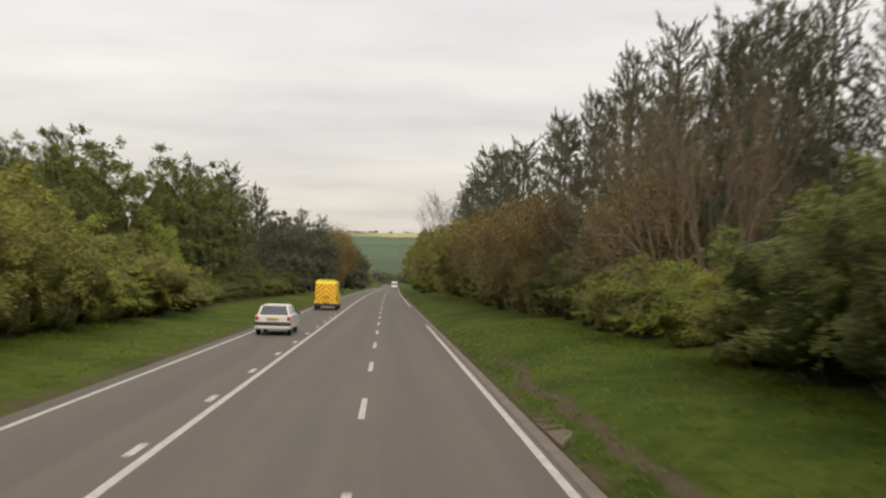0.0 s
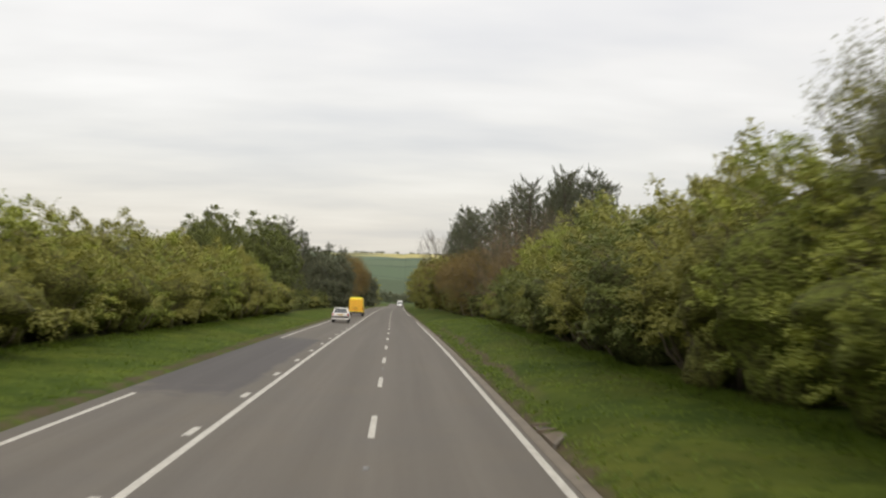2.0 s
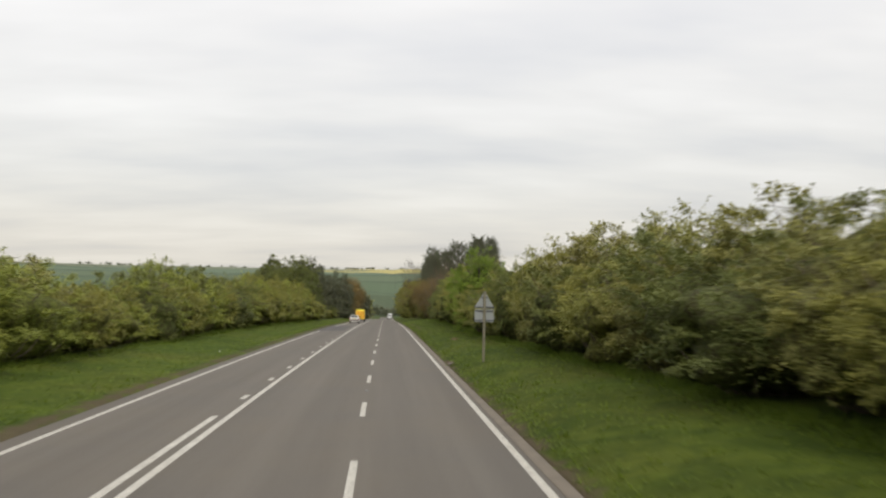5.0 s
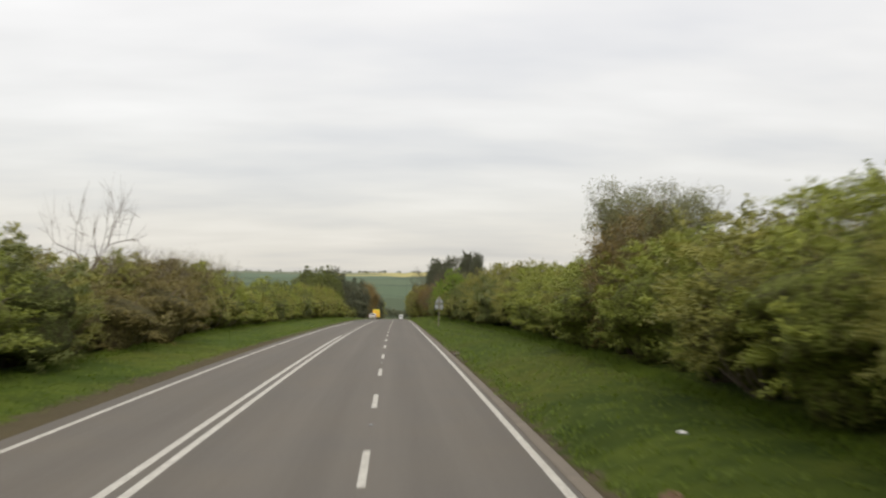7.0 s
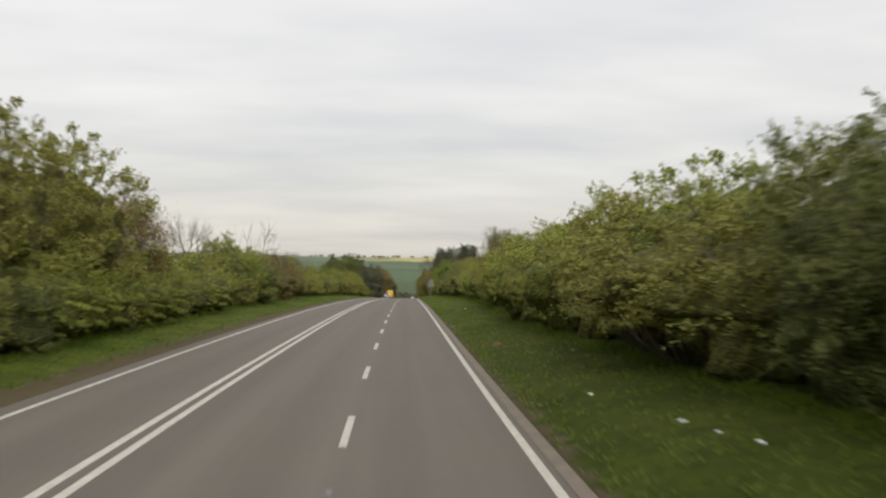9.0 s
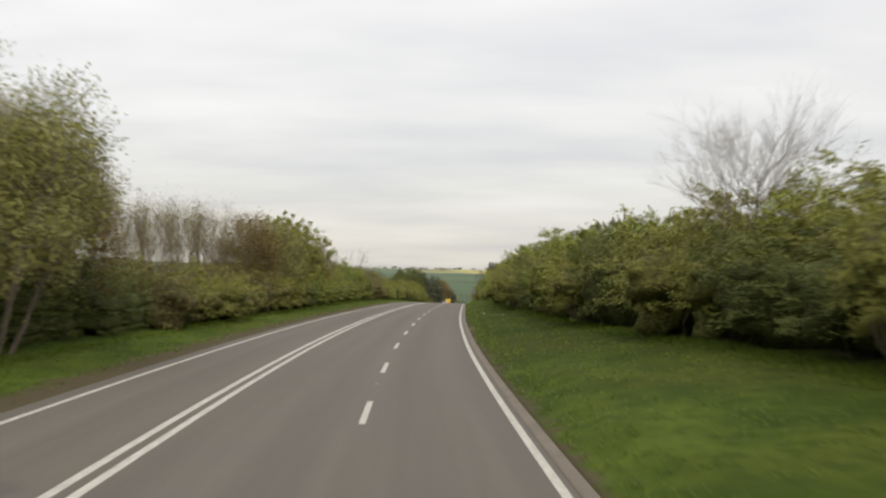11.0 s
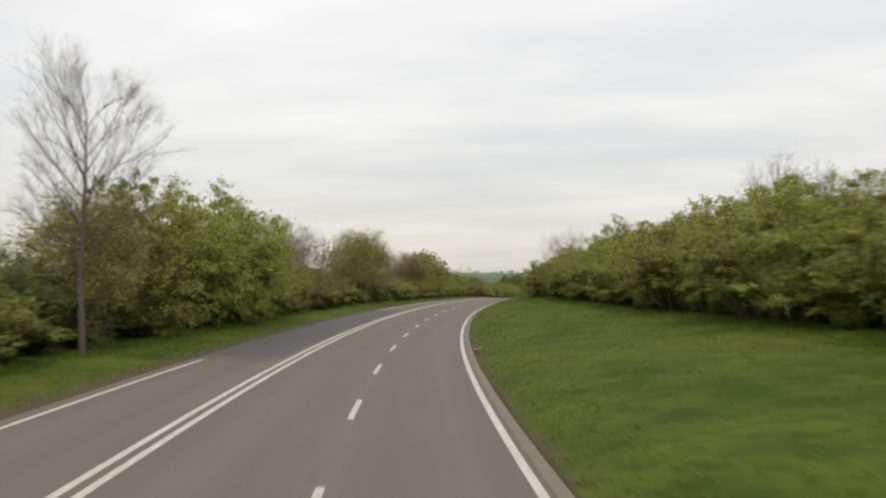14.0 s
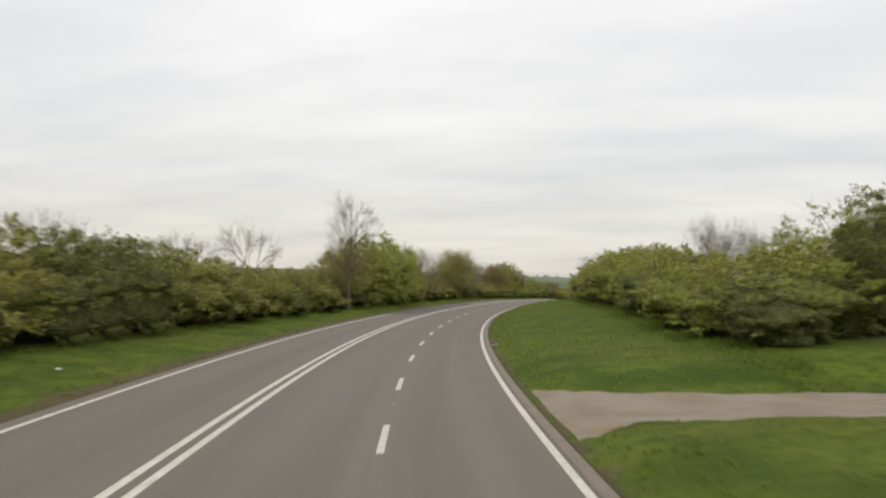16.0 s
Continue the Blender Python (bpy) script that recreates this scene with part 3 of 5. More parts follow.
def crown_hull(rng, R, H, low, waist=0.48, round_=0.56, swell=1.6, under=0.0):
    """The uneven outline of a crown: distance from its axis by direction and height share."""
    lob = [(rng.uniform(0, 6.28), rng.uniform(0.05, 0.11), int(rng.integers(2, 5)), rng.uniform(-5, 5)) for _ in range(5)]
    lob += [(rng.uniform(0, 6.28), rng.uniform(0.03, 0.05), int(rng.integers(6, 10)), rng.uniform(-16, 16)) for _ in range(3)]

    def radius(th, t):
        f = 1 + sum(a * np.cos(k * th + w * t + p) for p, a, k, w in lob)
        return R * f * np.sqrt(np.clip(1 - ((t - waist) / np.where(np.asarray(t) < waist, under or round_, round_)) ** 2, 0.02, 1))

    def height(th, t):
        return H * (low + (1 - low) * t) * (1 + 0.07 * np.sin(2 * th + lob[0][0]) * t + 0.05 * np.sin(5 * th + lob[1][0]) * t)

    return radius, height, lumps(rng, swell)


def lumps(rng, scale):
    """A soft field of swells and hollows, about scale metres from one to the next."""
    D = rng.normal(size=(7, 3))
    D *= 2 * np.pi / scale / np.linalg.norm(D, axis=1, keepdims=True) * rng.uniform(0.7, 1.3, (7, 1))
    ph = rng.uniform(0, 6.28, 7)
    return lambda P: np.sin(P @ D.T + ph).sum(-1) / 3.0


def boughs(rng, hull, n, twigs, per, leaf, reach, fine=0.74, deep=(0.72, 0.9), low=0.0, gap=0.55):
    """Flat leafy boughs in layers over a crown, thickest on the side that local x points to; returns leaves, their
    outward directions and the boughs' places. Each bough is a fan of twigs set with leaves, arched at the tips."""
    radius, height, swells = hull
    C, nor = [], []
    tries = 0
    while len(C) < n and tries < 40 * n:
        tries += 1
        th = rng.uniform(-2.4, 2.4) if rng.uniform() < 0.88 else rng.uniform(2.4, 3.88)
        t = low + (1 - low) * rng.uniform(0, 1) ** 0.75
        r = float(radius(th, t)) * (rng.uniform(*deep) if t < 0.82 else rng.uniform(0.15, deep[1]))
        c = np.array([r * math.cos(th), r * math.sin(th), float(height(th, t)) * 0.97])
        near = gap * reach * (1 - 0.5 * tries / (40 * n))
        if all((c[0] - q[0]) ** 2 + (c[1] - q[1]) ** 2 + 2.2 * (c[2] - q[2]) ** 2 > near * near for q in C):
            C.append(c)
            nor.append((math.cos(th), math.sin(th), (t - 0.40) * 2.2))
    C, nor = np.array(C), np.array(nor)
    n = len(C)
    nor /= np.linalg.norm(nor, axis=1, keepdims=True)
    size = reach * rng.uniform(0.65, 1.3, n)
    swell = swells(C)
    size *= 1 + 0.18 * np.clip(swell, -1, 1)
    C = C + nor * (np.clip(swell, -1.1, 1) * 0.46 * reach * (1 - 0.7 * np.clip(nor[:, 2], 0, 1)))[:, None]
    side = np.stack([-nor[:, 1], nor[:, 0], np.zeros(n)], -1)
    side /= np.linalg.norm(side, axis=1, keepdims=True) + 1e-9
    up = np.cross(nor, side)
    up *= np.sign(up[:, 2:] + 1e-9)

    def rep(v, k):
        return np.repeat(v, k, 0)

    m = n * twigs
    a = rng.normal(size=(m, 1)) * 1.15
    d = rep(nor, twigs) * np.cos(a) + rep(side, twigs) * np.sin(a) * 0.95 + rep(up, twigs) * rng.uniform(-0.15, 0.5, (m, 1)) + np.array([0, 0, 1.0]) * rng.uniform(0.0, 0.3, (m, 1))
    d /= np.linalg.norm(d, axis=1, keepdims=True)
    ln = rep(size, twigs)[:, None] * rng.uniform(0.5, 1.1, (m, 1))
    ln *= 1 - 0.5 * np.clip(d[:, 2:], 0, 1)
    p0 = rep(C, twigs) + rng.normal(size=(m, 3)) * 0.12 * rep(size, twigs)[:, None]
    k = m * per
    q = rng.uniform(0.12, 1.0, (k, 1)) ** 0.75
    L2, D2 = rep(ln, per), rep(d, per)
    P = rep(p0, per) + D2 * q * L2
    P[:, 2:] -= 0.34 * q * q * L2 * (1 - np.clip(D2[:, 2:], 0, 1))
    jit = rng.normal(size=(k, 3)) * 0.085 * (1.15 - 0.6 * q) * reach
    P += jit
    ax = D2 * 0.8 + rng.normal(size=(k, 3)) * 0.6
    ax[:, 2] -= 0.2
    N = rep(rep(nor, twigs), per) * 0.40 + D2 * 0.45 * q + np.array([0, 0, 0.72]) + rng.normal(size=(k, 3)) * 0.13
    N[:, 2:] += 2.2 * jit[:, 2:] / reach + 0.6 * (D2[:, 2:] - 0.15)
    N /= np.linalg.norm(N, axis=1, keepdims=True)
    return leaf_verts(rng, P, ax, leaf, leaf * fine), N, C


def crown_mass(rng, hull, depth, reach, nu=42, nv=22):
    """The packed leaves below the sprays as one uneven closed form that swells and droops with them."""
    radius, height, swells = hull
    t, th = np.meshgrid(0.93 * np.arange(nv + 1) / nv, 2 * np.pi * np.arange(nu) / nu, indexing="ij")
    r = radius(th, t) * depth * np.cos(1.4 * np.clip((t - 0.55) / 0.38, 0, 1) ** 1.5)
    P = np.stack([r * np.cos(th), r * np.sin(th), height(th, t) * (0.84 + 0.12 * (1 - t))], -1).reshape(-1, 3)
    nor = np.stack([np.cos(th), np.sin(th), (t - 0.42) * 2.2], -1).reshape(-1, 3)
    nor /= np.linalg.norm(nor, axis=1, keepdims=True)
    w = np.clip(swells(P), -1.1, 1.2) + 0.3 * np.clip(lumps(rng, 0.55 * reach)(P), -1, 1)
    w = w * (1 - 0.75 * t.ravel() ** 3)
    P += nor * ((w * 0.42 + rng.uniform(-0.07, 0.07, len(P))) * reach)[:, None]
    P[:, 2] -= w * 0.30 * reach
    F = [(j * nu + i, j * nu + (i + 1) % nu, (j + 1) * nu + (i + 1) % nu, (j + 1) * nu + i) for j in range(nv) for i in range(nu)]
    top = P[nv * nu:].mean(0) + np.array([0, 0, 0.12 * reach])
    P = np.concatenate([P, top[None]])
    F += [(nv * nu + i, nv * nu + (i + 1) % nu, len(P) - 1) for i in range(nu)]
    F.append(tuple(reversed(range(nu))))
    return [tuple(p) for p in P], F


def sprig(rng, V, F, p0, p1, leaf, m):
    """A thin shoot that stands out of the crown, with its few leaves."""
    tube(V, F, [p0, (p0 + p1) / 2 + rng.normal(size=3) * 0.05, p1], [0.011, 0.008, 0.004], 3)
    t = rng.uniform(0.2, 1.0, (m, 1))
    cc = p0 + (p1 - p0) * t + rng.normal(size=(m, 3)) * 0.03
    N = rng.normal(size=(m, 3)) * 0.4 + np.array([0, 0, 0.8])
    return leaf_verts(rng, cc, rng.normal(size=(m, 3)) + np.array([0, 0, 0.5]), leaf * 0.62, leaf * 0.36), N / np.linalg.norm(N, axis=1, keepdims=True)


def bush_shape(seed, n, twigs, per, leaf, shoots=12, grid=(26, 13), low=0.0):
    """A shrub about 4.4 m across and 4.3 m high, leafy to the ground: leaves, stems and the packed inside."""
    rng = np.random.default_rng(seed)
    R, H = 2.0, 4.05
    hull = crown_hull(rng, R, H, 0.05, 0.58, 0.66)
    L, N, C = boughs(rng, hull, n, twigs, per, leaf, 0.62, low=low)
    L, N = [L], [N]
    V, F = [], []
    for k in range(shoots):
        a, q = rng.uniform(0, 2 * np.pi), rng.uniform(0, 0.8)
        p0 = np.array([R * q * math.cos(a), R * q * math.sin(a), H * (0.93 - 0.30 * q * q)])
        p1 = p0 + np.array([0.4 * math.cos(a) * q + rng.normal() * 0.22, 0.4 * math.sin(a) * q + rng.normal() * 0.22, rng.uniform(0.08, 0.30)])
        l, nn = sprig(rng, V, F, p0, p1, leaf, 14)
        L.append(l)
        N.append(nn)
    for k in range(7):
        a = 2 * math.pi * k / 7 + rng.uniform(-0.3, 0.3)
        e = np.array([R * 0.7 * math.cos(a), R * 0.7 * math.sin(a), H * rng.uniform(0.55, 0.85)])
        tube(V, F, [(0.15 * math.cos(a), 0.15 * math.sin(a), -0.15), tuple(e * np.array([0.35, 0.35, 0.5])), tuple(e)], [0.05, 0.035, 0.012], 4)
    for k in range(10):
        # bare stems showing at the foot
        a, q = rng.uniform(-2.0, 2.0), rng.uniform(0.5, 1.0)
        u = np.array([math.cos(a), math.sin(a), 0.0])
        tube(V, F, [u * 0.35 * q + np.array([0, 0, -0.1]), u * 1.0 * q + np.array([0, 0, 0.5]), u * 1.45 * q + rng.normal(size=3) * 0.12 + np.array([0, 0, 1.5])], [0.04, 0.03, 0.012], 4)
    for c in C[::3]:
        tube(V, F, [(0.2 * c[0], 0.2 * c[1], 0.45 * c[2]), tuple(c * np.array([0.65, 0.65, 0.85])), tuple(c)], [0.022, 0.015, 0.006], 3)
    return np.concatenate(L), np.concatenate(N), (V, F), crown_mass(rng, hull, 0.70, 0.62, *grid)


def thing(name, label, category, group=""):
    ob = new(name)
    return tagged(ob, label, category, group)


BUSH = {}
LABELS = {
    "fresh": ("hawthorn_shrub", "dense fresh-green hawthorn shrub in the roadside hedge"),
    "olive": ("budding_shrub", "olive-green shrub in bud in the roadside hedge"),
    "bud": ("budding_shrub", "olive-brown shrub with small new leaves in the roadside hedge"),
    "brown": ("twiggy_shrub", "brown twiggy shrub just coming into leaf"),
    "dark": ("ivy_shrub", "dark-green ivy-clad shrub in the roadside hedge"),
    "bright": ("spring_shrub", "bright yellow-green spring shrub beside the verge"),
}


def bush(kind, v):
    """The model of a shrub: two fine ones, two plainer, two for the back of the hedge."""
    if (kind, v) not in BUSH:
        n, twigs, per, size = ((60, 14, 16, 0.069), (52, 12, 15, 0.076), (32, 11, 12, 0.084))[v // 2]
        L_, N_, stems, mass = bush_shape(11 + 7 * len(BUSH), n, twigs, per, size, (20, 16, 22)[v // 2], ((26, 14), (22, 12), (16, 9))[v // 2], (0.10, 0.04, 0.45)[v // 2])
        root = thing(LABELS[kind][0], LABELS[kind][1], "shrub", "roadside hedge")
        part_mesh("foliage", leafy_mesh("foliage", L_, N_, LEAF[kind]), root)
        tagged(part_mesh("stem", mesh_from("stem", stems[0], stems[1], M_TWIG), root), kind="stuff")
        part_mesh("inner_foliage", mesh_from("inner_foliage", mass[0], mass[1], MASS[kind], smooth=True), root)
        BUSH[kind, v] = root
    return BUSH[kind, v]


USED = set()


def plant(proto, s, off, scale, turn, sink=0.0):
    """Stand a shrub or a tree at a place beside the road: the first time the model itself, later copies."""
    x, y, z = on_road(s, off, float(ground_up(s, off)) - sink)
    z += float(hill(x, y))
    if not hasattr(scale, "__len__"):
        scale = (scale, scale, scale)
    # the fuller side grows towards the light of the open road
    turn += radians(heading(s) + (-120 if off > 0 else -60))
    m = Matrix.LocRotScale((x, y, z), Euler((0, 0, turn)), Vector(scale))
    if proto.name not in USED:
        USED.add(proto.name)
        proto.matrix_basis = m
        return proto
    ob = copy_thing(proto, pose(0, 0, 0))
    ob.matrix_basis = m
    return ob


def fork(rng, V, F, tips, p, d, length, radius, level, levels, angle, up, sides=6):
    """A branch that bends towards the light, forks at its end and carries side shoots; the last ones end in fine twigs."""
    mid = p + d * length * 0.5 + rng.normal(size=3) * 0.035 * length
    d2 = d + rng.normal(size=3) * 0.10 + np.array([0, 0, up * 0.22])
    d2 /= np.linalg.norm(d2)
    end = mid + d2 * length * 0.5
    tube(V, F, [p, mid, end], [radius, radius * 0.86, radius * 0.68], sides if level < 2 else (4 if level < 4 else 3))
    if level >= levels:
        for k in range(int(rng.integers(4, 7))):
            o = rng.normal(size=3)
            dd = d2 + (o - d2 * (o @ d2)) * 0.48 + np.array([0, 0, up * 0.3])
            dd /= np.linalg.norm(dd)
            q0 = mid + (end - mid) * rng.uniform(0.0, 1.0)
            q1 = q0 + dd * length * rng.uniform(0.7, 1.4)
            tube(V, F, [q0, q1], [radius * 0.5, radius * 0.22], 3)
            tips.append((q1, dd))
            tips.append(((q0 + q1) / 2, dd))
        return
    turn = rng.uniform(0, 6.28)
    count = 3 if rng.uniform() < 0.45 else 2
    for k in range(count + 1):
        side_shoot = k == count
        w = turn + 2 * math.pi * k / count + rng.uniform(-0.4, 0.4)
        a = np.array(Vector(d2).orthogonal())
        a /= np.linalg.norm(a)
        o = a * math.cos(w) + np.cross(d2, a) * math.sin(w)
        ang = angle * rng.uniform(0.6, 1.25) * (1.5 if side_shoot else 1.0)
        nd = d2 * math.cos(ang) + o * math.sin(ang) + np.array([0, 0, up * 0.18])
        nd /= np.linalg.norm(nd)
        at_ = mid + (end - mid) * rng.uniform(0.0, 0.7) if side_shoot else end
        fork(rng, V, F, tips, at_, nd, length * rng.uniform(0.62, 0.86) * (0.8 if side_shoot else 1.0), radius * (0.40 if side_shoot else 0.58), level + 1, levels, angle, up, sides)


def tree_shape(seed, height, width, levels=5, angle=0.45, up=0.35, stems=1, radius=0.13, first=0.3, lean=0.3):
    """Trunk, limbs and twigs fitted to a height and a width; also where the twigs end and point."""
    rng = np.random.default_rng(seed)
    V, F, tips = [], [], []
    for k in range(stems):
        a = 2 * math.pi * (k + rng.uniform(0, 0.6)) / stems
        w = 0.05 if stems == 1 else lean * rng.uniform(0.5, 1.2)
        d = np.array([math.cos(a) * w, math.sin(a) * w, 1.0])
        d /= np.linalg.norm(d)
        fork(rng, V, F, tips, np.array([0.1 * (stems > 1) * math.cos(a), 0.1 * (stems > 1) * math.sin(a), -0.02]), d, first, radius / height / math.sqrt(stems), 0, levels, angle, up)
    P, D = np.array([t[0] for t in tips]), np.array([t[1] for t in tips])
    reach = np.percentile(np.hypot(P[:, 0], P[:, 1]), 96)
    k = np.array([width / 2 / reach, width / 2 / reach, height / np.percentile(P[:, 2], 99.5)])
    V = np.array(V) * k
    V[:, 2] -= 0.12
    return [tuple(v) for v in V], F, P * k, D


def leader_shape(seed, height, width, radius=0.14, clear=0.2, boughs_=22, levels=3, angle=0.4, up=0.4):
    """One straight trunk that carries rising branches all the way up, in an egg-shaped outline."""
    rng = np.random.default_rng(seed)
    V, F, tips = [], [], []
    bend = rng.normal(size=(4, 2)) * 0.012 * height
    pts = [np.array([bend[i, 0], bend[i, 1], height * z]) for i, z in enumerate((0.0, 0.3, 0.6, 0.86))]
    pts[0] = np.array([0.0, 0.0, -0.15])
    tube(V, F, pts, [radius, radius * 0.75, radius * 0.42, radius * 0.12], 8)
    for k in range(boughs_):
        t = clear + (0.84 - clear) * (k + rng.uniform(0, 1)) / boughs_
        w = 2.4 * k + rng.uniform(-0.4, 0.4)
        p = np.array([np.interp(t, (0, 0.3, 0.6, 0.86), [q[i] for q in pts]) for i in range(3)])
        out = width / 2 * math.sin(math.pi * (0.16 + 0.80 * ((t - clear) / (1 - clear)) ** 0.8))
        d = np.array([math.cos(w), math.sin(w), 0.55 + 0.7 * t])
        d /= np.linalg.norm(d)
        fork(rng, V, F, tips, p, d, out * 0.48 * rng.uniform(0.85, 1.15), radius * (0.34 - 0.2 * t), 1, 1 + levels, angle, up, 5)
    P, D = np.array([t[0] for t in tips]), np.array([t[1] for t in tips])
    return V, F, P, D


def leafy_tree(name, label, seed, height, width, kind, leaves, leaf, haze=0.25, bark=M_BARK, leader=False, **kw):
    V, F, P, D = (leader_shape if leader else tree_shape)(seed, height, width, **kw)
    if not leader:
        # no single shoot stands far out of the crown
        V, lim = [tuple(v) for v in V], float(np.percentile(P[:, 2], 98.5))
        V = [(x, y, z if z < lim else lim + 0.45 * (z - lim)) for x, y, z in V]
        P[:, 2] = np.where(P[:, 2] < lim, P[:, 2], lim + 0.45 * (P[:, 2] - lim))
    root = thing(name, label, "tree", "roadside trees")
    part_mesh("trunk", mesh_from("trunk", V, F, bark, smooth=True), root)
    if leaves:
        rng = np.random.default_rng(seed + 500)
        i = rng.integers(0, len(P), leaves)
        C = P[i] + rng.normal(size=(leaves, 3)) * haze - D[i] * rng.uniform(0, 2.0, (leaves, 1)) * haze
        A = D[i] + rng.normal(size=(leaves, 3)) * 0.8
        N = (C - np.array([0, 0, height * 0.45])) / height * 1.6 + np.array([0, 0, 0.5]) + rng.normal(size=(leaves, 3)) * 0.35
        part_mesh("crown", leafy_mesh("crown", leaf_verts(rng, C, A, leaf, leaf * 0.66), N / np.linalg.norm(N, axis=1, keepdims=True), LEAF[kind]), root)
    return root


def crowned_tree(name, label, seed, height, width, kind, n, twigs, per, leaf, low=0.12, reach=0.9, inner=0.0, limbs=40, waist=0.45):
    """A broad tree in leaf: limbs that carry layered boughs all over the crown; dense kinds have a packed inside."""
    rng = np.random.default_rng(seed)
    root = thing(name, label, "tree", "roadside trees")
    V, F = [], []
    tube(V, F, [(0, 0, -0.2), (0.05, 0.03, height * 0.2), (0.1, -0.05, height * 0.5), (0.05, 0, height * 0.8)], [0.17, 0.13, 0.08, 0.02], 7)
    R = width * 0.47
    hull = crown_hull(rng, R, height * 0.95, low, waist, 1.03 - waist, 1.7 * reach, 0.64 if waist > 0.5 else 0.0)
    L, N, C = boughs(rng, hull, n, twigs, per, leaf, reach, deep=(0.72, 0.92) if inner >= 0.55 else ((0.45, 0.92) if inner else (0.25, 0.94)), gap=0.55 if inner else 0.3)
    L, N = [L], [N]
    for c in C[:limbs]:
        p0 = np.array([0.06, 0.0, max(0.10 * height, c[2] * rng.uniform(0.25, 0.6))])
        mid = p0 * 0.5 + c * 0.5 + np.array([0.12 * c[0], 0.12 * c[1], -0.04 * height])
        w = rng.uniform(0.025, 0.055)
        tube(V, F, [p0, mid, c], [w, w * 0.6, 0.008], 4)
        for j in range(2):
            q0 = mid + (c - mid) * rng.uniform(0.1, 0.8)
            q1 = q0 + (c - mid) * 0.3 + rng.normal(size=3) * 0.035 * width
            tube(V, F, [q0, q1], [w * 0.35, 0.005], 3)
    for k in range(26):
        a, q = rng.uniform(0, 2 * np.pi), rng.uniform(0.0, 0.85)
        p0 = np.array([R * q * math.cos(a), R * q * math.sin(a), height * (0.90 - 0.36 * q * q)])
        p1 = p0 + np.array([0.5 * math.cos(a) * q, 0.5 * math.sin(a) * q, rng.uniform(0.15, 0.6)]) * height / 9
        l, nn = sprig(rng, V, F, p0, p1, leaf, 20)
        L.append(l)
        N.append(nn)
    part_mesh("trunk", mesh_from("trunk", V, F, M_BARK, smooth=True), root)
    part_mesh("crown", leafy_mesh("crown", np.concatenate(L), np.concatenate(N), LEAF[kind]), root)
    if inner:
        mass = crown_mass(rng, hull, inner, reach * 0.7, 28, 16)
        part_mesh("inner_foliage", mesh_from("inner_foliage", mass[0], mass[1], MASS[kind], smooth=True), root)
    return root


def pine(seed, height, label):
    rng = np.random.default_rng(seed)
    root = thing("pine", label, "tree", "pines")
    V, F, L = [], [], []
    tube(V, F, [(0, 0, -0.2), (0.1, 0.05, height * 0.5), (0, 0.1, height * 0.98)], [0.19, 0.12, 0.02], 7)
    n = 58
    for k in range(n):
        t = 0.10 + 0.89 * (k + rng.uniform(0, 1)) / n
        a = k * 2.4 + rng.uniform(-0.4, 0.4)
        ln = height * 0.27 * (1.04 - t) ** 0.8 * rng.uniform(0.55, 1.2) + 0.3
        p0 = np.array([0.05, 0.05, height * t])
        d = np.array([math.cos(a), math.sin(a), 0.08 + 0.5 * t])
        d /= np.linalg.norm(d)
        p1 = p0 + d * ln * 0.55
        p2 = p0 + d * ln + np.array([0, 0, 0.14 * ln])
        tube(V, F, [p0, p1, p2], [0.04, 0.025, 0.008], 3)
        # upturned shoots, each a bottle brush of needles
        m, per = int(4 + ln * 3.6), 30
        base = p0 + (p2 - p0) * rng.uniform(0.30, 1.0, (m, 1)) + rng.normal(size=(m, 3)) * np.array([0.20, 0.20, 0.08]) * (0.5 + ln * 0.25)
        axis = d * 0.7 + np.array([0, 0, 0.55]) + rng.normal(size=(m, 3)) * 0.42
        axis /= np.linalg.norm(axis, axis=1, keepdims=True)
        long = rng.uniform(0.40, 0.85, (m, 1))
        for q, e_, l_ in zip(base, axis, long):
            tube(V, F, [q, q + e_ * l_], [0.014, 0.005], 3)
        along = np.repeat(axis, per, 0)
        C = np.repeat(base, per, 0) + along * np.repeat(long, per, 0) * rng.uniform(0.0, 1.0, (m * per, 1))
        dd = along * 0.75 + rng.normal(size=(m * per, 3)) * 0.55
        dd /= np.linalg.norm(dd, axis=1, keepdims=True)
        L.append(leaf_verts(rng, C + dd * 0.09, dd, 0.24, 0.042))
    part_mesh("trunk", mesh_from("trunk", V, F, M_BARK, smooth=True), root)
    part_mesh("needle_crown", leaf_mesh("needle_crown", np.concatenate(L), LEAF["needle"]), root)
    return root


FARTREE = crowned_tree("broadleaf_tree", "tree in the far belt of woodland down the hill", 41, 11.0, 8.0, "needle", 60, 10, 9, 0.28, 0.02, 1.4, 0.62, 10)
FAROLIVE = crowned_tree("broadleaf_tree", "olive-green tree in the far belt of woodland down the hill", 42, 8.0, 6.5, "olive", 60, 10, 9, 0.24, 0.02, 1.1, 0.62, 10)
PINE = [pine(3 + k, 12.0, "tall dark-green pine standing behind the roadside bushes") for k in range(2)]
ROUND = leafy_tree("broadleaf_tree", "rounded olive-brown tree in early leaf on several bare stems", 21, 7.0, 7.2, "bud", 28000, 0.105, 0.19, M_TWIG, levels=3, angle=0.55, up=0.08, stems=8, radius=0.2, first=0.24, lean=0.7)
GREEN = crowned_tree("broadleaf_tree", "full fresh-green broadleaf tree beside the road", 22, 7.0, 7.2, "fresh", 190, 12, 15, 0.088, 0.03, 0.80, 0.6, 40, 0.54)
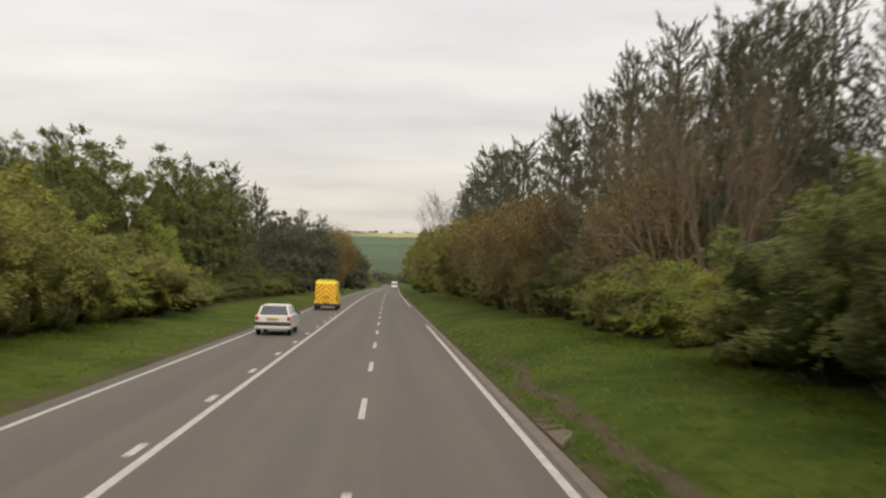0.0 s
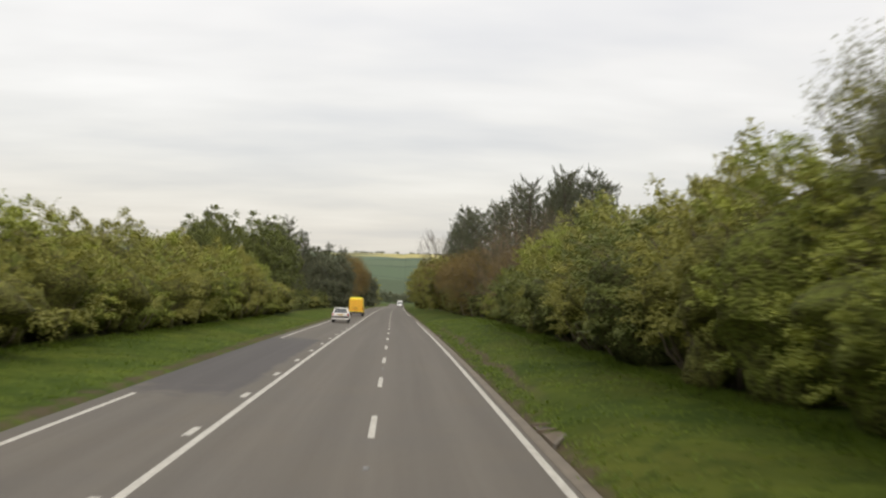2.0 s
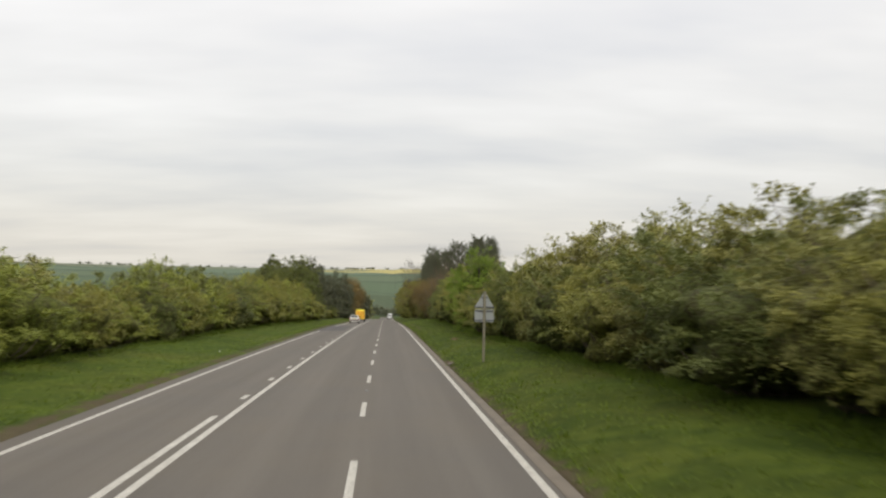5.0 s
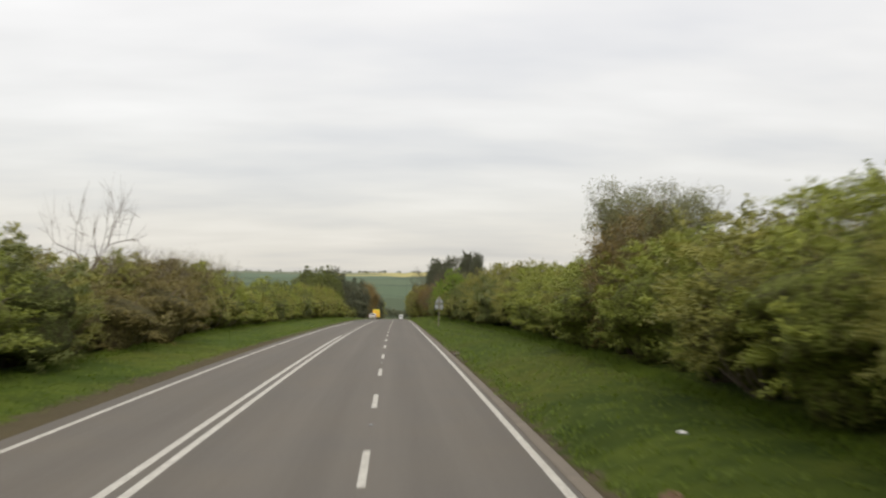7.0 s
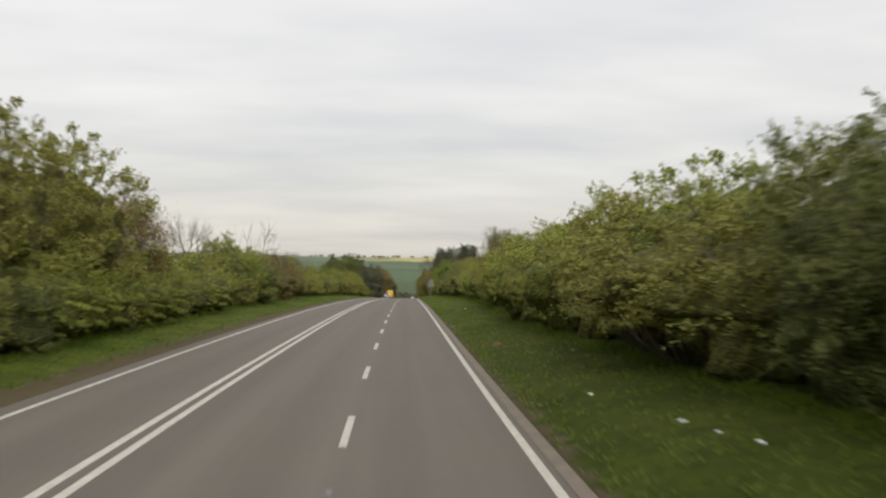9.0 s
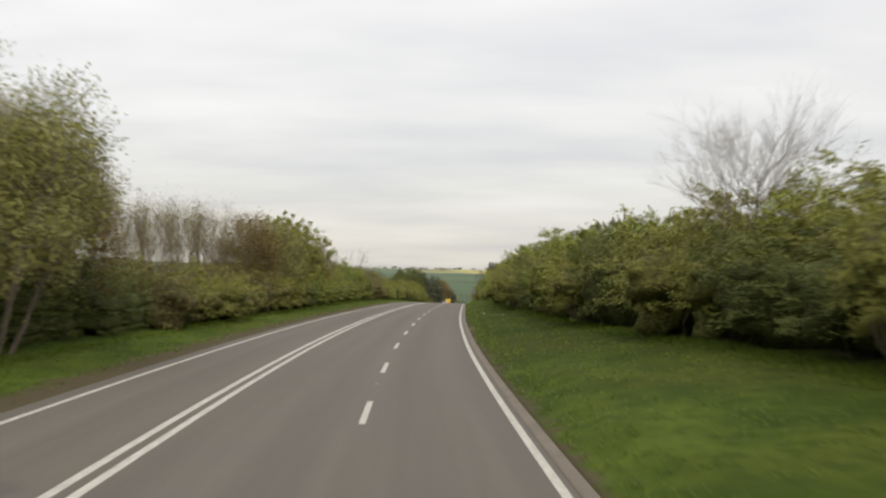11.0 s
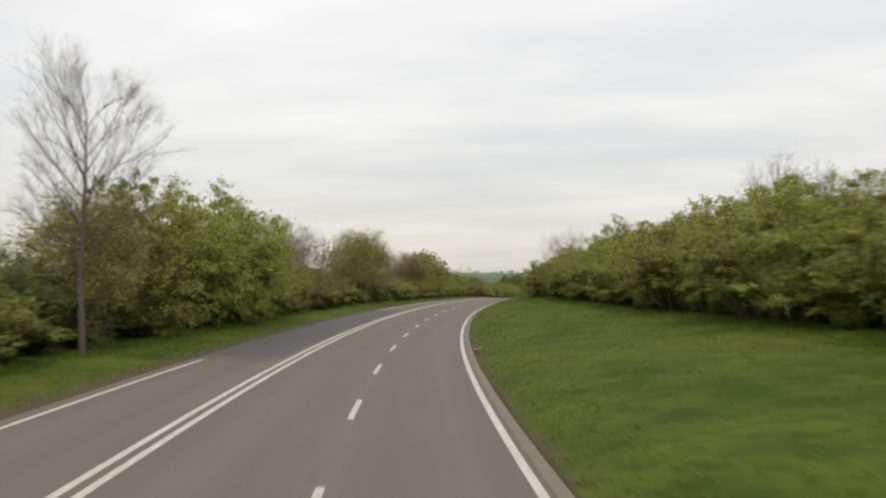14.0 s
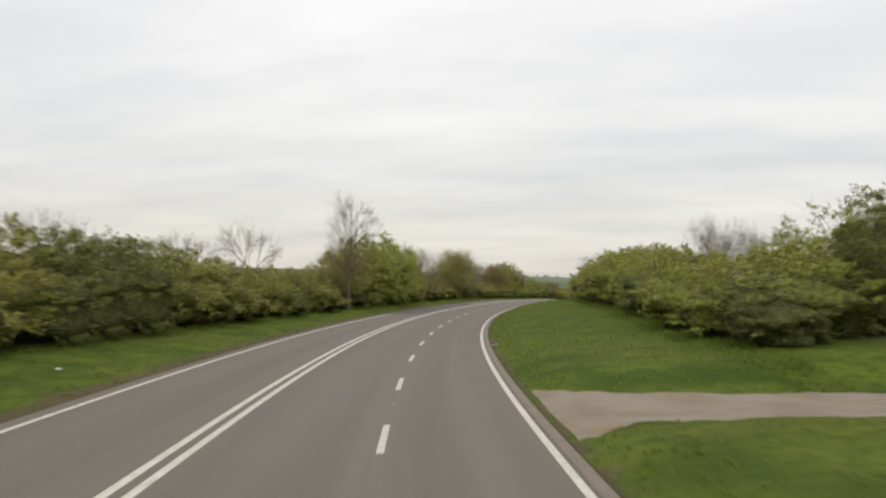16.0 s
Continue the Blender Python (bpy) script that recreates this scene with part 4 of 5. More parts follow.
MELLOW = crowned_tree("broadleaf_tree", "yellowish olive-green tree in early leaf above the hedge", 26, 7.0, 7.0, "olive", 180, 12, 15, 0.086, 0.04, 0.74, 0.6, 60, 0.54)
MAPLE = crowned_tree("broadleaf_tree", "bright green leafy sapling tree at the edge of the verge", 23, 6.5, 5.2, "bright", 210, 12, 13, 0.088, 0.02, 0.62, 0.57)
DARK = crowned_tree("broadleaf_tree", "dark green dense tree in the belt of woodland", 24, 11.0, 8.5, "dark", 170, 12, 13, 0.145, 0.02, 0.98, 0.62, 30)
RUSSET = leafy_tree("broadleaf_tree", "russet-brown tree just coming into leaf", 25, 8.0, 6.4, "rust", 20000, 0.12, 0.24, M_TWIG, levels=3, angle=0.5, up=0.1, stems=7, radius=0.2, first=0.24, lean=0.6)
BARE = leafy_tree("bare_tree", "tall bare tree with a straight trunk and fine upright twigs", 31, 10.0, 6.4, "brown", 900, 0.05, 0.14, M_BARK, True, radius=0.13, clear=0.26)
EGG = leafy_tree("bare_tree", "round-crowned bare tree with fine pale twigs rising out of the hedge", 39, 8.6, 8.6, "brown", 2200, 0.06, 0.16, M_TWIG, True, radius=0.12, clear=0.30, boughs_=28, angle=0.42, up=0.3)
BARE2 = leafy_tree("bare_tree", "small round bare tree with thin twigs", 32, 6.4, 5.2, "brown", 900, 0.05, 0.12, M_TWIG, levels=5, angle=0.5, up=0.2, stems=1, radius=0.10, first=0.2)
LEGGY = leafy_tree("bare_tree", "leggy bare sapling with long level side branches", 38, 8.0, 5.0, "brown", 0, 0.05, 0.1, M_TWIG, levels=3, angle=0.85, up=0.12, radius=0.12, first=0.4)
FAN = leafy_tree("bare_tree", "bare upright fan-shaped tree behind the hedge", 33, 8.0, 8.0, "brown", 9000, 0.06, 0.25, M_BARK, levels=5, angle=0.42, up=0.25, stems=8, radius=0.2, first=0.22, lean=0.75)
BRUSH = leafy_tree("bare_tree", "large leafless red-brown tree of many spreading branches", 37, 10.0, 9.0, "rust", 10000, 0.05, 0.25, M_BROWN, levels=4, angle=0.5, up=0.2, stems=7, radius=0.2, first=0.24, lean=0.95)
SPARSE = leafy_tree("thin_leaved_tree", "open-crowned tree with pale grey-green new leaves", 34, 7.0, 5.6, "silver", 20000, 0.085, 0.10, M_BARK, levels=4, angle=0.45, up=0.3, stems=3, first=0.28, lean=0.35)
OAK = crowned_tree("oak", "large spreading tree with sparse ochre-green new leaves behind the hedge", 36, 15.0, 21.0, "bud", 170, 9, 7, 0.20, 0.30, 1.3, 0.0, 150)
THICKET = leafy_tree("bare_tree", "brown leafless thicket of many upright stems", 35, 7.0, 5.2, "brown", 6500, 0.07, 0.22, M_TWIG, levels=3, angle=0.38, up=0.42, stems=9, radius=0.13, first=0.3, lean=0.45)

# hedges: station, distance of the foot, height of the top
R_FOOT = ([-480, -372, -356, -345, -335, -318, -300, -285, -262, -240, -225, -205, -190, -170, -155, -130, -110, -90, -70, -50, -30, -10, 10, 30, 60, 120, 400],
          [18.0, 17.0, 10.5, 10.4, 11.0, 12.5, 13.6, 13.0, 11.8, 10.4, 9.6, 7.6, 7.2, 6.2, 6.3, 7.2, 7.6, 7.6, 7.4, 6.8, 7.2, 7.2, 7.8, 8.2, 6.9, 6.8, 7.0])
R_TOP = ([-480, -352, -350, -347, -344, -339, -331, -322, -317, -305, -297, -290, -276, -264, -260, -257, -251, -246, -243, -235, -228, -219, -199, -188, -177, -171, -165, -160, -153, -143, -137, -118, -104, -95, -86, -78, -72, -66, -60, -52, -44, -36, -30, -26, -20, -14, -4, 6, 14, 19, 23, 30, 45, 60, 120],
         [4.2, 2.6, 2.8, 3.6, 4.2, 4.5, 4.7, 4.9, 5.5, 6.1, 6.5, 6.9, 6.6, 6.4, 6.2, 6.4, 6.5, 6.2, 5.6, 5.6, 6.2, 6.1, 6.2, 5.9, 6.4, 6.1, 5.3, 5.8, 5.5, 5.4, 5.2, 4.8, 5.0, 5.6, 5.6, 6.0, 6.3, 6.1, 5.4, 4.9, 5.3, 6.0, 6.5, 6.9, 7.1, 6.9, 7.0, 6.9, 6.3, 5.4, 3.2, 2.6, 3.2, 4.2, 5.0])
L_FOOT = ([-480, -350, -330, -300, -280, -250, -225, -205, -180, -160, -140, -118, -90, -60, -30, 0, 30, 50, 80, 120, 400],
          [-13.0, -12.3, -11.4, -10.2, -9.8, -10.0, -9.6, -9.4, -9.2, -9.6, -10.4, -10.8, -12.0, -11.6, -12.4, -11.6, -11.4, -12.2, -14.0, -13.0, -11.0])
L_TOP = ([-480, -345, -331, -325, -317, -306, -299, -288, -262, -256, -240, -225, -205, -170, -156, -148, -142, -136, -133, -129, -124, -114, -106, -100, -94, -86, -79, -70, -65, -58, -50, -44, -39, -33, -21, -10, -6, -1, 3, 12, 30, 36, 44, 52, 58, 62, 120],
         [4.6, 4.5, 4.8, 4.5, 3.8, 3.6, 3.9, 3.4, 3.2, 3.9, 3.9, 3.4, 3.2, 3.6, 3.4, 3.8, 3.8, 4.0, 5.3, 4.8, 4.0, 4.3, 4.6, 4.8, 5.2, 5.0, 4.8, 3.4, 3.0, 4.0, 5.3, 5.3, 4.6, 4.6, 5.2, 5.4, 6.1, 6.0, 5.4, 5.9, 6.2, 6.0, 5.4, 4.4, 3.0, 2.6, 4.0])


def hedge(rng, side, foot, top, s_from, s_to, step, mixes, gaps=()):
    """Two staggered rows of shrubs along one side, of uneven width and height; top is the height over the road."""
    for row in (0, 1):
        s = s_from + 0.4 * row * step
        while s < s_to:
            gap = step * (rng.uniform(0.75, 1.3) if row == 0 else rng.uniform(0.9, 1.2)) * min(1.0, max(0.68, float(np.interp(s, *top)) / 4.6))
            s += gap / 2
            deep = (1.45 if row == 0 else 3.3) + rng.uniform(-0.35, 0.35)
            off = float(np.interp(s, *foot)) + side * deep
            h = float(np.interp(s, *top)) - 0.85 * float(ground_up(s, off))
            near = next(mix for lim, mix in mixes if s < lim) if not any(a < s < e_ for a, e_ in gaps) else ["dark"]
            kind = near[int(rng.integers(0, len(near)))]
            hh = h * (rng.uniform(0.58, 0.86) if row == 0 else rng.uniform(0.90, 0.96)) * (1.0 if side > 0 else 1.06)
            wide = gap * (rng.uniform(0.31, 0.36) if row == 0 else rng.uniform(0.36, 0.42))
            if row == 0 and any(a < s < e_ for a, e_ in gaps):
                off, hh, wide = off + side * 1.5, h * 0.62, wide * 1.1
            plant(bush(kind, int(rng.integers(0, 2)) + (4 if row else (0 if side > 0 else 2))), s, off, (wide * rng.uniform(0.92, 1.08), wide * rng.uniform(0.92, 1.08), hh / 4.05), rng.uniform(-0.35, 0.35), 0.05)
            s += gap / 2


rng_h = np.random.default_rng(77)
hedge(rng_h, 1, R_FOOT, R_TOP, -348.5, 20.5, 3.3, [
    (-320, ["fresh", "olive", "dark"]), (-262, ["fresh", "fresh", "fresh", "olive"]), (-214, ["fresh", "olive", "dark"]), (-176, ["olive", "fresh", "fresh", "dark"]),
    (-140, ["fresh", "fresh", "olive"]), (-100, ["fresh", "fresh", "olive"]), (-70, ["olive", "dark", "bud"]), (-46, ["olive", "dark", "olive"]), (-20, ["olive", "fresh", "olive"]),
    (6, ["olive", "bud", "olive", "dark"]), (999, ["olive", "dark", "fresh"])], ((-44.5, -37.5),))
hedge(rng_h, -1, L_FOOT, L_TOP, -372, 44, 3.6, [
    (-300, ["olive", "dark", "olive"]), (-240, ["olive", "brown", "bud"]), (-180, ["olive", "brown"]), (-125, ["olive", "dark", "fresh"]), (-95, ["brown", "olive", "brown"]),
    (-60, ["fresh", "olive"]), (-10, ["olive", "fresh", "dark"]), (999, ["olive", "olive", "fresh"])], ((-297, -262), (-234, -213)))

# undergrowth along the foot of the wood
hedge(rng_h, -1, L_FOOT, L_TOP, 45, 128, 4.6, [(999, ["dark", "dark", "olive"])])

# loose shrubs at the foot of the pines
for kind, v, s, off, w, h in (("fresh", 0, 26.5, 9.8, 0.75, 2.4), ("fresh", 1, 30.5, 9.4, 0.85, 2.8), ("olive", 0, 35.0, 9.6, 0.8, 2.6), ("fresh", 1, 39.5, 9.8, 0.7, 2.2), ("dark", 2, 44.0, 10.2, 0.9, 3.4),
                              ("dark", 3, 49.0, 9.8, 0.9, 3.0), ("brown", 2, 55.0, 9.4, 0.8, 2.8), ("dark", 2, 63.0, 9.2, 0.9, 3.2), ("olive", 3, 72.0, 9.0, 0.9, 3.0), ("dark", 3, 81.0, 9.0, 1.0, 3.4)):
    plant(bush(kind, v), s, off, (w, w, h / 4.05), 0.0, 0.05)

TREES = [
    # model, station, offset, scale
    # pines and brown trees down the hill
    (PINE[0], 24.5, 16.5, 0.86), (PINE[1], 31, 14.5, 0.92), (PINE[0], 34, 17.5, 1.05), (PINE[1], 37.5, 12.5, 1.03), (PINE[0], 43, 12.0, 1.05), (PINE[1], 40, 16.0, 1.09), (PINE[0], 48.5, 11.5, 0.98),
    (PINE[1], 53, 14.5, 1.10), (PINE[0], 58, 11.5, 1.03), (PINE[1], 64, 13.0, 1.07), (PINE[0], 70, 10.5, 0.99), (PINE[1], 77, 12.0, 1.12), (PINE[0], 85, 11.0, 1.16), (PINE[1], 93, 12.0, 1.25), (PINE[0], 102, 11.5, 1.36), (PINE[1], 113, 12.0, 1.30), (PINE[0], 126, 12.0, 1.30), (PINE[1], 141, 12.5, 1.35), (PINE[0], 29, 17.4, 0.90), (PINE[1], 41, 16.2, 1.05), (PINE[0], 52, 17.0, 1.10), (PINE[1], 36, 15.8, 1.07), (PINE[0], 46, 19.0, 1.10), (PINE[1], 37, 18.0, 0.98), (PINE[0], 60, 20.0, 1.15), (PINE[1], 56, 17.5, 1.06), (PINE[0], 72, 17.5, 1.15), (DARK, 48, 17.0, 0.78), (DARK, 39, 19.0, 0.75), (DARK, 62, 19.0, 0.9),
    (BRUSH, 30.0, 11.2, 0.98), (RUSSET, 37.5, 11.0, 0.85), (RUSSET, 52, 9.4, 0.95), (RUSSET, 60, 9.2, 1.0), (ROUND, 67, 9.4, 0.8), (RUSSET, 75, 9.2, 1.0), (RUSSET, 84, 9.4, 1.1), (MELLOW, 95, 9.0, 1.25), (RUSSET, 106, 9.2, 1.25), (MELLOW, 120, 9.0, 1.4),
    (RUSSET, 136, 8.6, 1.3), (BARE, 147, 8.8, 1.55), (FAROLIVE, 158, 8.0, 1.3), (FARTREE, 185, 9.0, 1.15), (FAROLIVE, 174, 8.4, 1.5), (FAROLIVE, 210, 8.6, 1.6), (FARTREE, 240, 9.0, 1.2), (FARTREE, 280, 9.4, 1.2), (FAROLIVE, 320, 9.6, 1.6),
    # beside the near verge
    (MAPLE, -41.0, 8.0, 0.98), (SPARSE, -29.5, 9.8, 0.96), (SPARSE, -122.2, 9.8, 0.94), (SPARSE, -127.6, 10.4, 0.82), (RUSSET, -127.0, 9.0, 0.66), (GREEN, -253.6, 14.8, 0.88), (EGG, -223.0, 11.6, 0.70), (FAN, -251, 30.3, 1.45),
    (GREEN, 8, 10.2, 0.92), (GREEN, -2, 10.4, 0.92), (BARE2, 4, 11.6, 1.1),
    # the wood across the road
    (DARK, 47, -20.5, 0.85), (PINE[1], 52, -21.0, 0.72), (PINE[0], 60, -21.5, 0.90), (DARK, 57, -21.0, 0.95), (DARK, 66, -21.5, 1.1), (GREEN, 68, -17.6, 0.95), (DARK, 78, -19.0, 1.15), (DARK, 88, -17.6, 1.1), (PINE[0], 84, -18.0, 1.00), (PINE[1], 96, -16.5, 1.12), (DARK, 102, -19.5, 1.3), (PINE[0], 108, -15.5, 1.05), (PINE[1], 116, -16.0, 1.00),
    (FARTREE, 126, -15.0, 1.1), (FARTREE, 138, -14.6, 1.1), (PINE[0], 148, -14.0, 1.10), (FARTREE, 160, -13.2, 1.15), (PINE[1], 172, -12.6, 1.15), (FARTREE, 182, -13.6, 1.15), (RUSSET, 196, -12.2, 1.8), (RUSSET, 216, -12.0, 1.8), (FARTREE, 235, -11.6, 1.2), (FARTREE, 270, -11.0, 1.15), (FARTREE, 300, -11.0, 1.1), (FAROLIVE, 330, -11.0, 1.4),
    # over the far hedge
    (LEGGY, -114.6, -14.2, 1.0), (BARE2, -140, -14.0, 1.0), (GREEN, -132.5, -13.2, 0.74), (THICKET, -95, -14.0, 0.82), (THICKET, -87, -13.6, 0.84), (BARE2, -102, -13.8, 0.85), (THICKET, -110, -13.4, 0.72),
    (MELLOW, -168.5, -12.4, 1.1), (MELLOW, -174.5, -12.8, 1.12), (RUSSET, -160.5, -12.6, 0.78), (ROUND, -181, -12.6, 1.0), (RUSSET, -186.5, -12.8, 0.9), (THICKET, -190, -14.2, 1.1), (THICKET, -196, -14.2, 1.02), (THICKET, -202, -14.0, 1.0), (THICKET, -208, -13.4, 0.85), (ROUND, -226.0, -11.4, 1.2), (RUSSET, -219.0, -12.2, 0.9), (ROUND, -222.0, -13.2, 1.12),
    (THICKET, -237, -14.4, 1.12), (BARE, -241, -15.0, 0.78), (THICKET, -245, -14.2, 0.92), (THICKET, -249, -14.0, 1.02), (THICKET, -253.5, -14.2, 1.0), (BARE, -256, -13.6, 0.74), (THICKET, -259, -13.6, 0.9),
    (GREEN, -271.5, -11.8, 1.14), (GREEN, -265, -12.2, 1.08), (GREEN, -277, -12.4, 1.06), (MELLOW, -284.5, -12.2, 1.04), (ROUND, -290.5, -11.8, 0.88), (BARE, -294, -10.3, 1.0), (BARE2, -303.5, -16.4, 1.12), (BARE2, -313, -18.0, 0.9), (BARE2, -334, -17.0, 0.85),
    # round the side track
    (DARK, -345.5, 15.8, 0.42), (DARK, -340, 18.4, 0.46), (GREEN, -336, 16.2, 0.62), (DARK, -343, 21.0, 0.5), (GREEN, -332, 20.5, 0.72), (DARK, -349, 22.0, 0.48), (DARK, -351, 28.0, 0.55), (OAK, -266, 44.0, 0.93),
]
rng_t = np.random.default_rng(5)
for model, s, off, k in TREES:
    w = k * rng_t.uniform(0.9, 1.1)
    plant(model, s, off, (w, w, k), rng_t.uniform(-0.35, 0.35))

# ------------------------------------------------ small plants of the verges
def grass_tufts():
    """Blades in tufts over both verges, thicker near the foot of the hedges."""
    rng = np.random.default_rng(404)
    n = 60000
    s = rng.uniform(-385, 45, n)
    right = rng.uniform(0, 1, n) < 0.66
    fr = np.interp(s, *R_FOOT)
    fl = np.interp(s, *L_FOOT)
    pick = rng.uniform(0, 1, n)
    u = np.where(pick < 0.12, rng.uniform(0, 0.14, n), np.where(pick < 0.62, rng.uniform(0.8, 1.0, n), rng.uniform(0, 1, n)))
    off = np.where(right, 3.45 + (fr + 0.6 - 3.45) * u, -7.25 + (fl - 0.6 + 7.25) * u)
    dr = np.abs(s - drive_s(off)) < np.interp(off, [3.3, 3.7, 4.4, 5.6, 8.3, 30], [4.6, 4.0, 3.1, 2.4, 1.95, 1.8])
    keep = ~(right & dr)
    s, off, u = s[keep], off[keep], u[keep]
    n = len(s)
    base = on_road(s, off, ground_up(s, off) - 0.02)
    k = 3
    C = np.repeat(base, k, 0) + rng.normal(size=(n * k, 3)) * np.array([0.09, 0.09, 0.0])
    a = rng.uniform(0, 2 * np.pi, (n * k, 1))
    ln = rng.uniform(0.10, 0.24, (n * k, 1)) * np.repeat(0.8 + 0.6 * (u > 0.85), k)[:, None]
    side = np.concatenate([-np.sin(a), np.cos(a), 0 * a], 1) * 0.026
    tip = np.concatenate([np.cos(a) * ln * 0.8, np.sin(a) * ln * 0.8, ln * rng.uniform(0.35, 0.8, (n * k, 1))], 1)
    V = np.stack([C - side, C + side, C + tip], 1).reshape(-1, 3)
    ob = new("grass", leafy_mesh("grass", V, np.tile(np.array([0.0, 0.0, 1.0]), (n * k, 1)), GRASS_BLADE))
    return tagged(ob, "rough tufted green grass on the verges", "grass", kind="stuff")


GRASS_BLADE = leaf_material("grass_blades", (0.100, 0.152, 0.020), (0.148, 0.208, 0.031), 0.5)
grass_tufts()


# ------------------------------------------------ shaping helpers
def slab(bm, c, size, top=(1.0, 1.0), shift=(0.0, 0.0), bevel=0.0, seg=2):
    """A box about c; its upper face scaled by top and moved by shift."""
    x, y, z = (v / 2 for v in size)
    vs = []
    for zz, kx, ky, dx, dy in ((-z, 1, 1, 0, 0), (z, top[0], top[1], shift[0], shift[1])):
        for sx, sy in ((-1, -1), (1, -1), (1, 1), (-1, 1)):
            vs.append(bm.verts.new((c[0] + sx * x * kx + dx, c[1] + sy * y * ky + dy, c[2] + zz)))
    fs = [bm.faces.new([vs[i] for i in q]) for q in ((3, 2, 1, 0), (4, 5, 6, 7), (0, 1, 5, 4), (1, 2, 6, 5), (2, 3, 7, 6), (3, 0, 4, 7))]
    if bevel:
        ed = list({e for f in fs for e in f.edges})
        bmesh.ops.bevel(bm, geom=ed, offset=bevel, segments=seg, profile=0.6, affect="EDGES")


def side_shape(bm, prof, half, inset=0.0, bevel=0.03):
    """A closed outline of (y, z) points drawn out across x from -half to half."""
    rings = []
    for x in (-half, half):
        rings.append([bm.verts.new((x * (1 - inset * max(0, z - 0.8)), y, z)) for y, z in prof])
    a, b = rings
    n = len(prof)
    f1 = bm.faces.new(a)
    f2 = bm.faces.new(b[::-1])
    for i in range(n):
        bm.faces.new((a[i], b[i], b[(i + 1) % n], a[(i + 1) % n]))
    bmesh.ops.recalc_face_normals(bm, faces=bm.faces)
    if bevel:
        bmesh.ops.bevel(bm, geom=list({e for f in (f1, f2) for e in f.edges}), offset=bevel, segments=2, profile=0.6, affect="EDGES")


def ring_wheel(bm, c, radius, width, seg=20):
    """A round about the x axis with rounded shoulders."""
    prof = [(-width / 2, radius * 0.62), (-width / 2, radius * 0.94), (-width * 0.36, radius), (width * 0.36, radius), (width / 2, radius * 0.94), (width / 2, radius * 0.62)]
    vs = [[bm.verts.new((c[0] + x, c[1] + r * math.cos(2 * math.pi * k / seg), c[2] + r * math.sin(2 * math.pi * k / seg))) for x, r in prof] for k in range(seg)]
    for k in range(seg):
        a, b = vs[k], vs[(k + 1) % seg]
        for i in range(len(prof) - 1):
            bm.faces.new((a[i], a[i + 1], b[i + 1], b[i]))


def disc(bm, c, radius, width, seg=16):
    g = bmesh.ops.create_cone(bm, cap_ends=True, segments=seg, radius1=radius, radius2=radius * 0.9, depth=width)
    bmesh.ops.transform(bm, matrix=Matrix.Translation(c) @ Matrix.Rotation(radians(90), 4, "Y"), verts=g["verts"])


def gloss(name, color, rough=0.25, metal=0.0):
    m = plain(name, color, rough, metal, 0.06, 2.0)
    m.node_tree.nodes["Principled BSDF"].inputs["Coat Weight"].default_value = 0.3
    return m


M_WHITE = gloss("dull_white_car_paint", (0.72, 0.70, 0.66), 0.35)
M_VANWHITE = gloss("white_van_paint", (0.72, 0.72, 0.70), 0.35)
M_YELLOW = gloss("bright_yellow_paint", (0.92, 0.68, 0.035), 0.4)
M_ORANGE = gloss("orange_red_stripe", (0.80, 0.23, 0.010), 0.4)
M_LIME = gloss("lime_yellow_panel", (0.62, 0.66, 0.03), 0.4)
M_GLASS = gloss("dark_car_glass", (0.075, 0.082, 0.086), 0.12)
M_TYRE = plain("black_rubber", (0.022, 0.022, 0.022), 0.85)
M_TRIM = plain("dark_plastic_trim", (0.055, 0.045, 0.040), 0.6)
M_RIM = plain("dull_silver_rim", (0.32, 0.32, 0.32), 0.4, 0.6)
M_LAMP = gloss("red_lamp_lens", (0.42, 0.035, 0.02), 0.2)
M_PLATE = plain("yellow_plate", (0.72, 0.50, 0.04), 0.5)
M_BAR = plain("black_bar", (0.02, 0.02, 0.02), 0.6)
M_ALU = plain("weathered_aluminium", (0.36, 0.38, 0.37), 0.5, 0.25, 0.15, 6.0)
M_POST = plain("galvanised_grey_post", (0.245, 0.225, 0.160), 0.65, 0.2, 0.2, 6.0)
M_RAIL = plain("dark_grey_channel", (0.085, 0.085, 0.09), 0.6, 0.3)
M_LITTER = plain("pale_litter", (0.70, 0.70, 0.68), 0.6)
M_STUD = plain("road_stud_casting", (0.16, 0.155, 0.145), 0.6, 0.3)


def quick(name, parent, mat, fn, label=""):
    bm = bmesh.new()
    fn(bm)
    return part(name, bm, mat, parent, label)


def wheels(root, half, ys, radius, width):
    for sx in (-1, 1):
        for y in ys:
            w = quick("wheel", root, M_TYRE, lambda bm: ring_wheel(bm, (sx * half, y, radius), radius, width))
            quick("rim", w, M_RIM, lambda bm: disc(bm, (sx * (half + 0.01), y, radius), radius * 0.64, width * 0.8))


def place(root, s, off, turn=0.0):
    x, y, z = on_road(s, off, 0.0)
    tilt = math.degrees(math.atan(float(np.interp(s, GRID, slope_g))))
    root.matrix_basis = pose(x, y, z) @ pose(0, 0, 0, 0, 0, heading(s) + turn) @ pose(0, 0, 0, tilt if turn == 0 else -tilt)
    return root


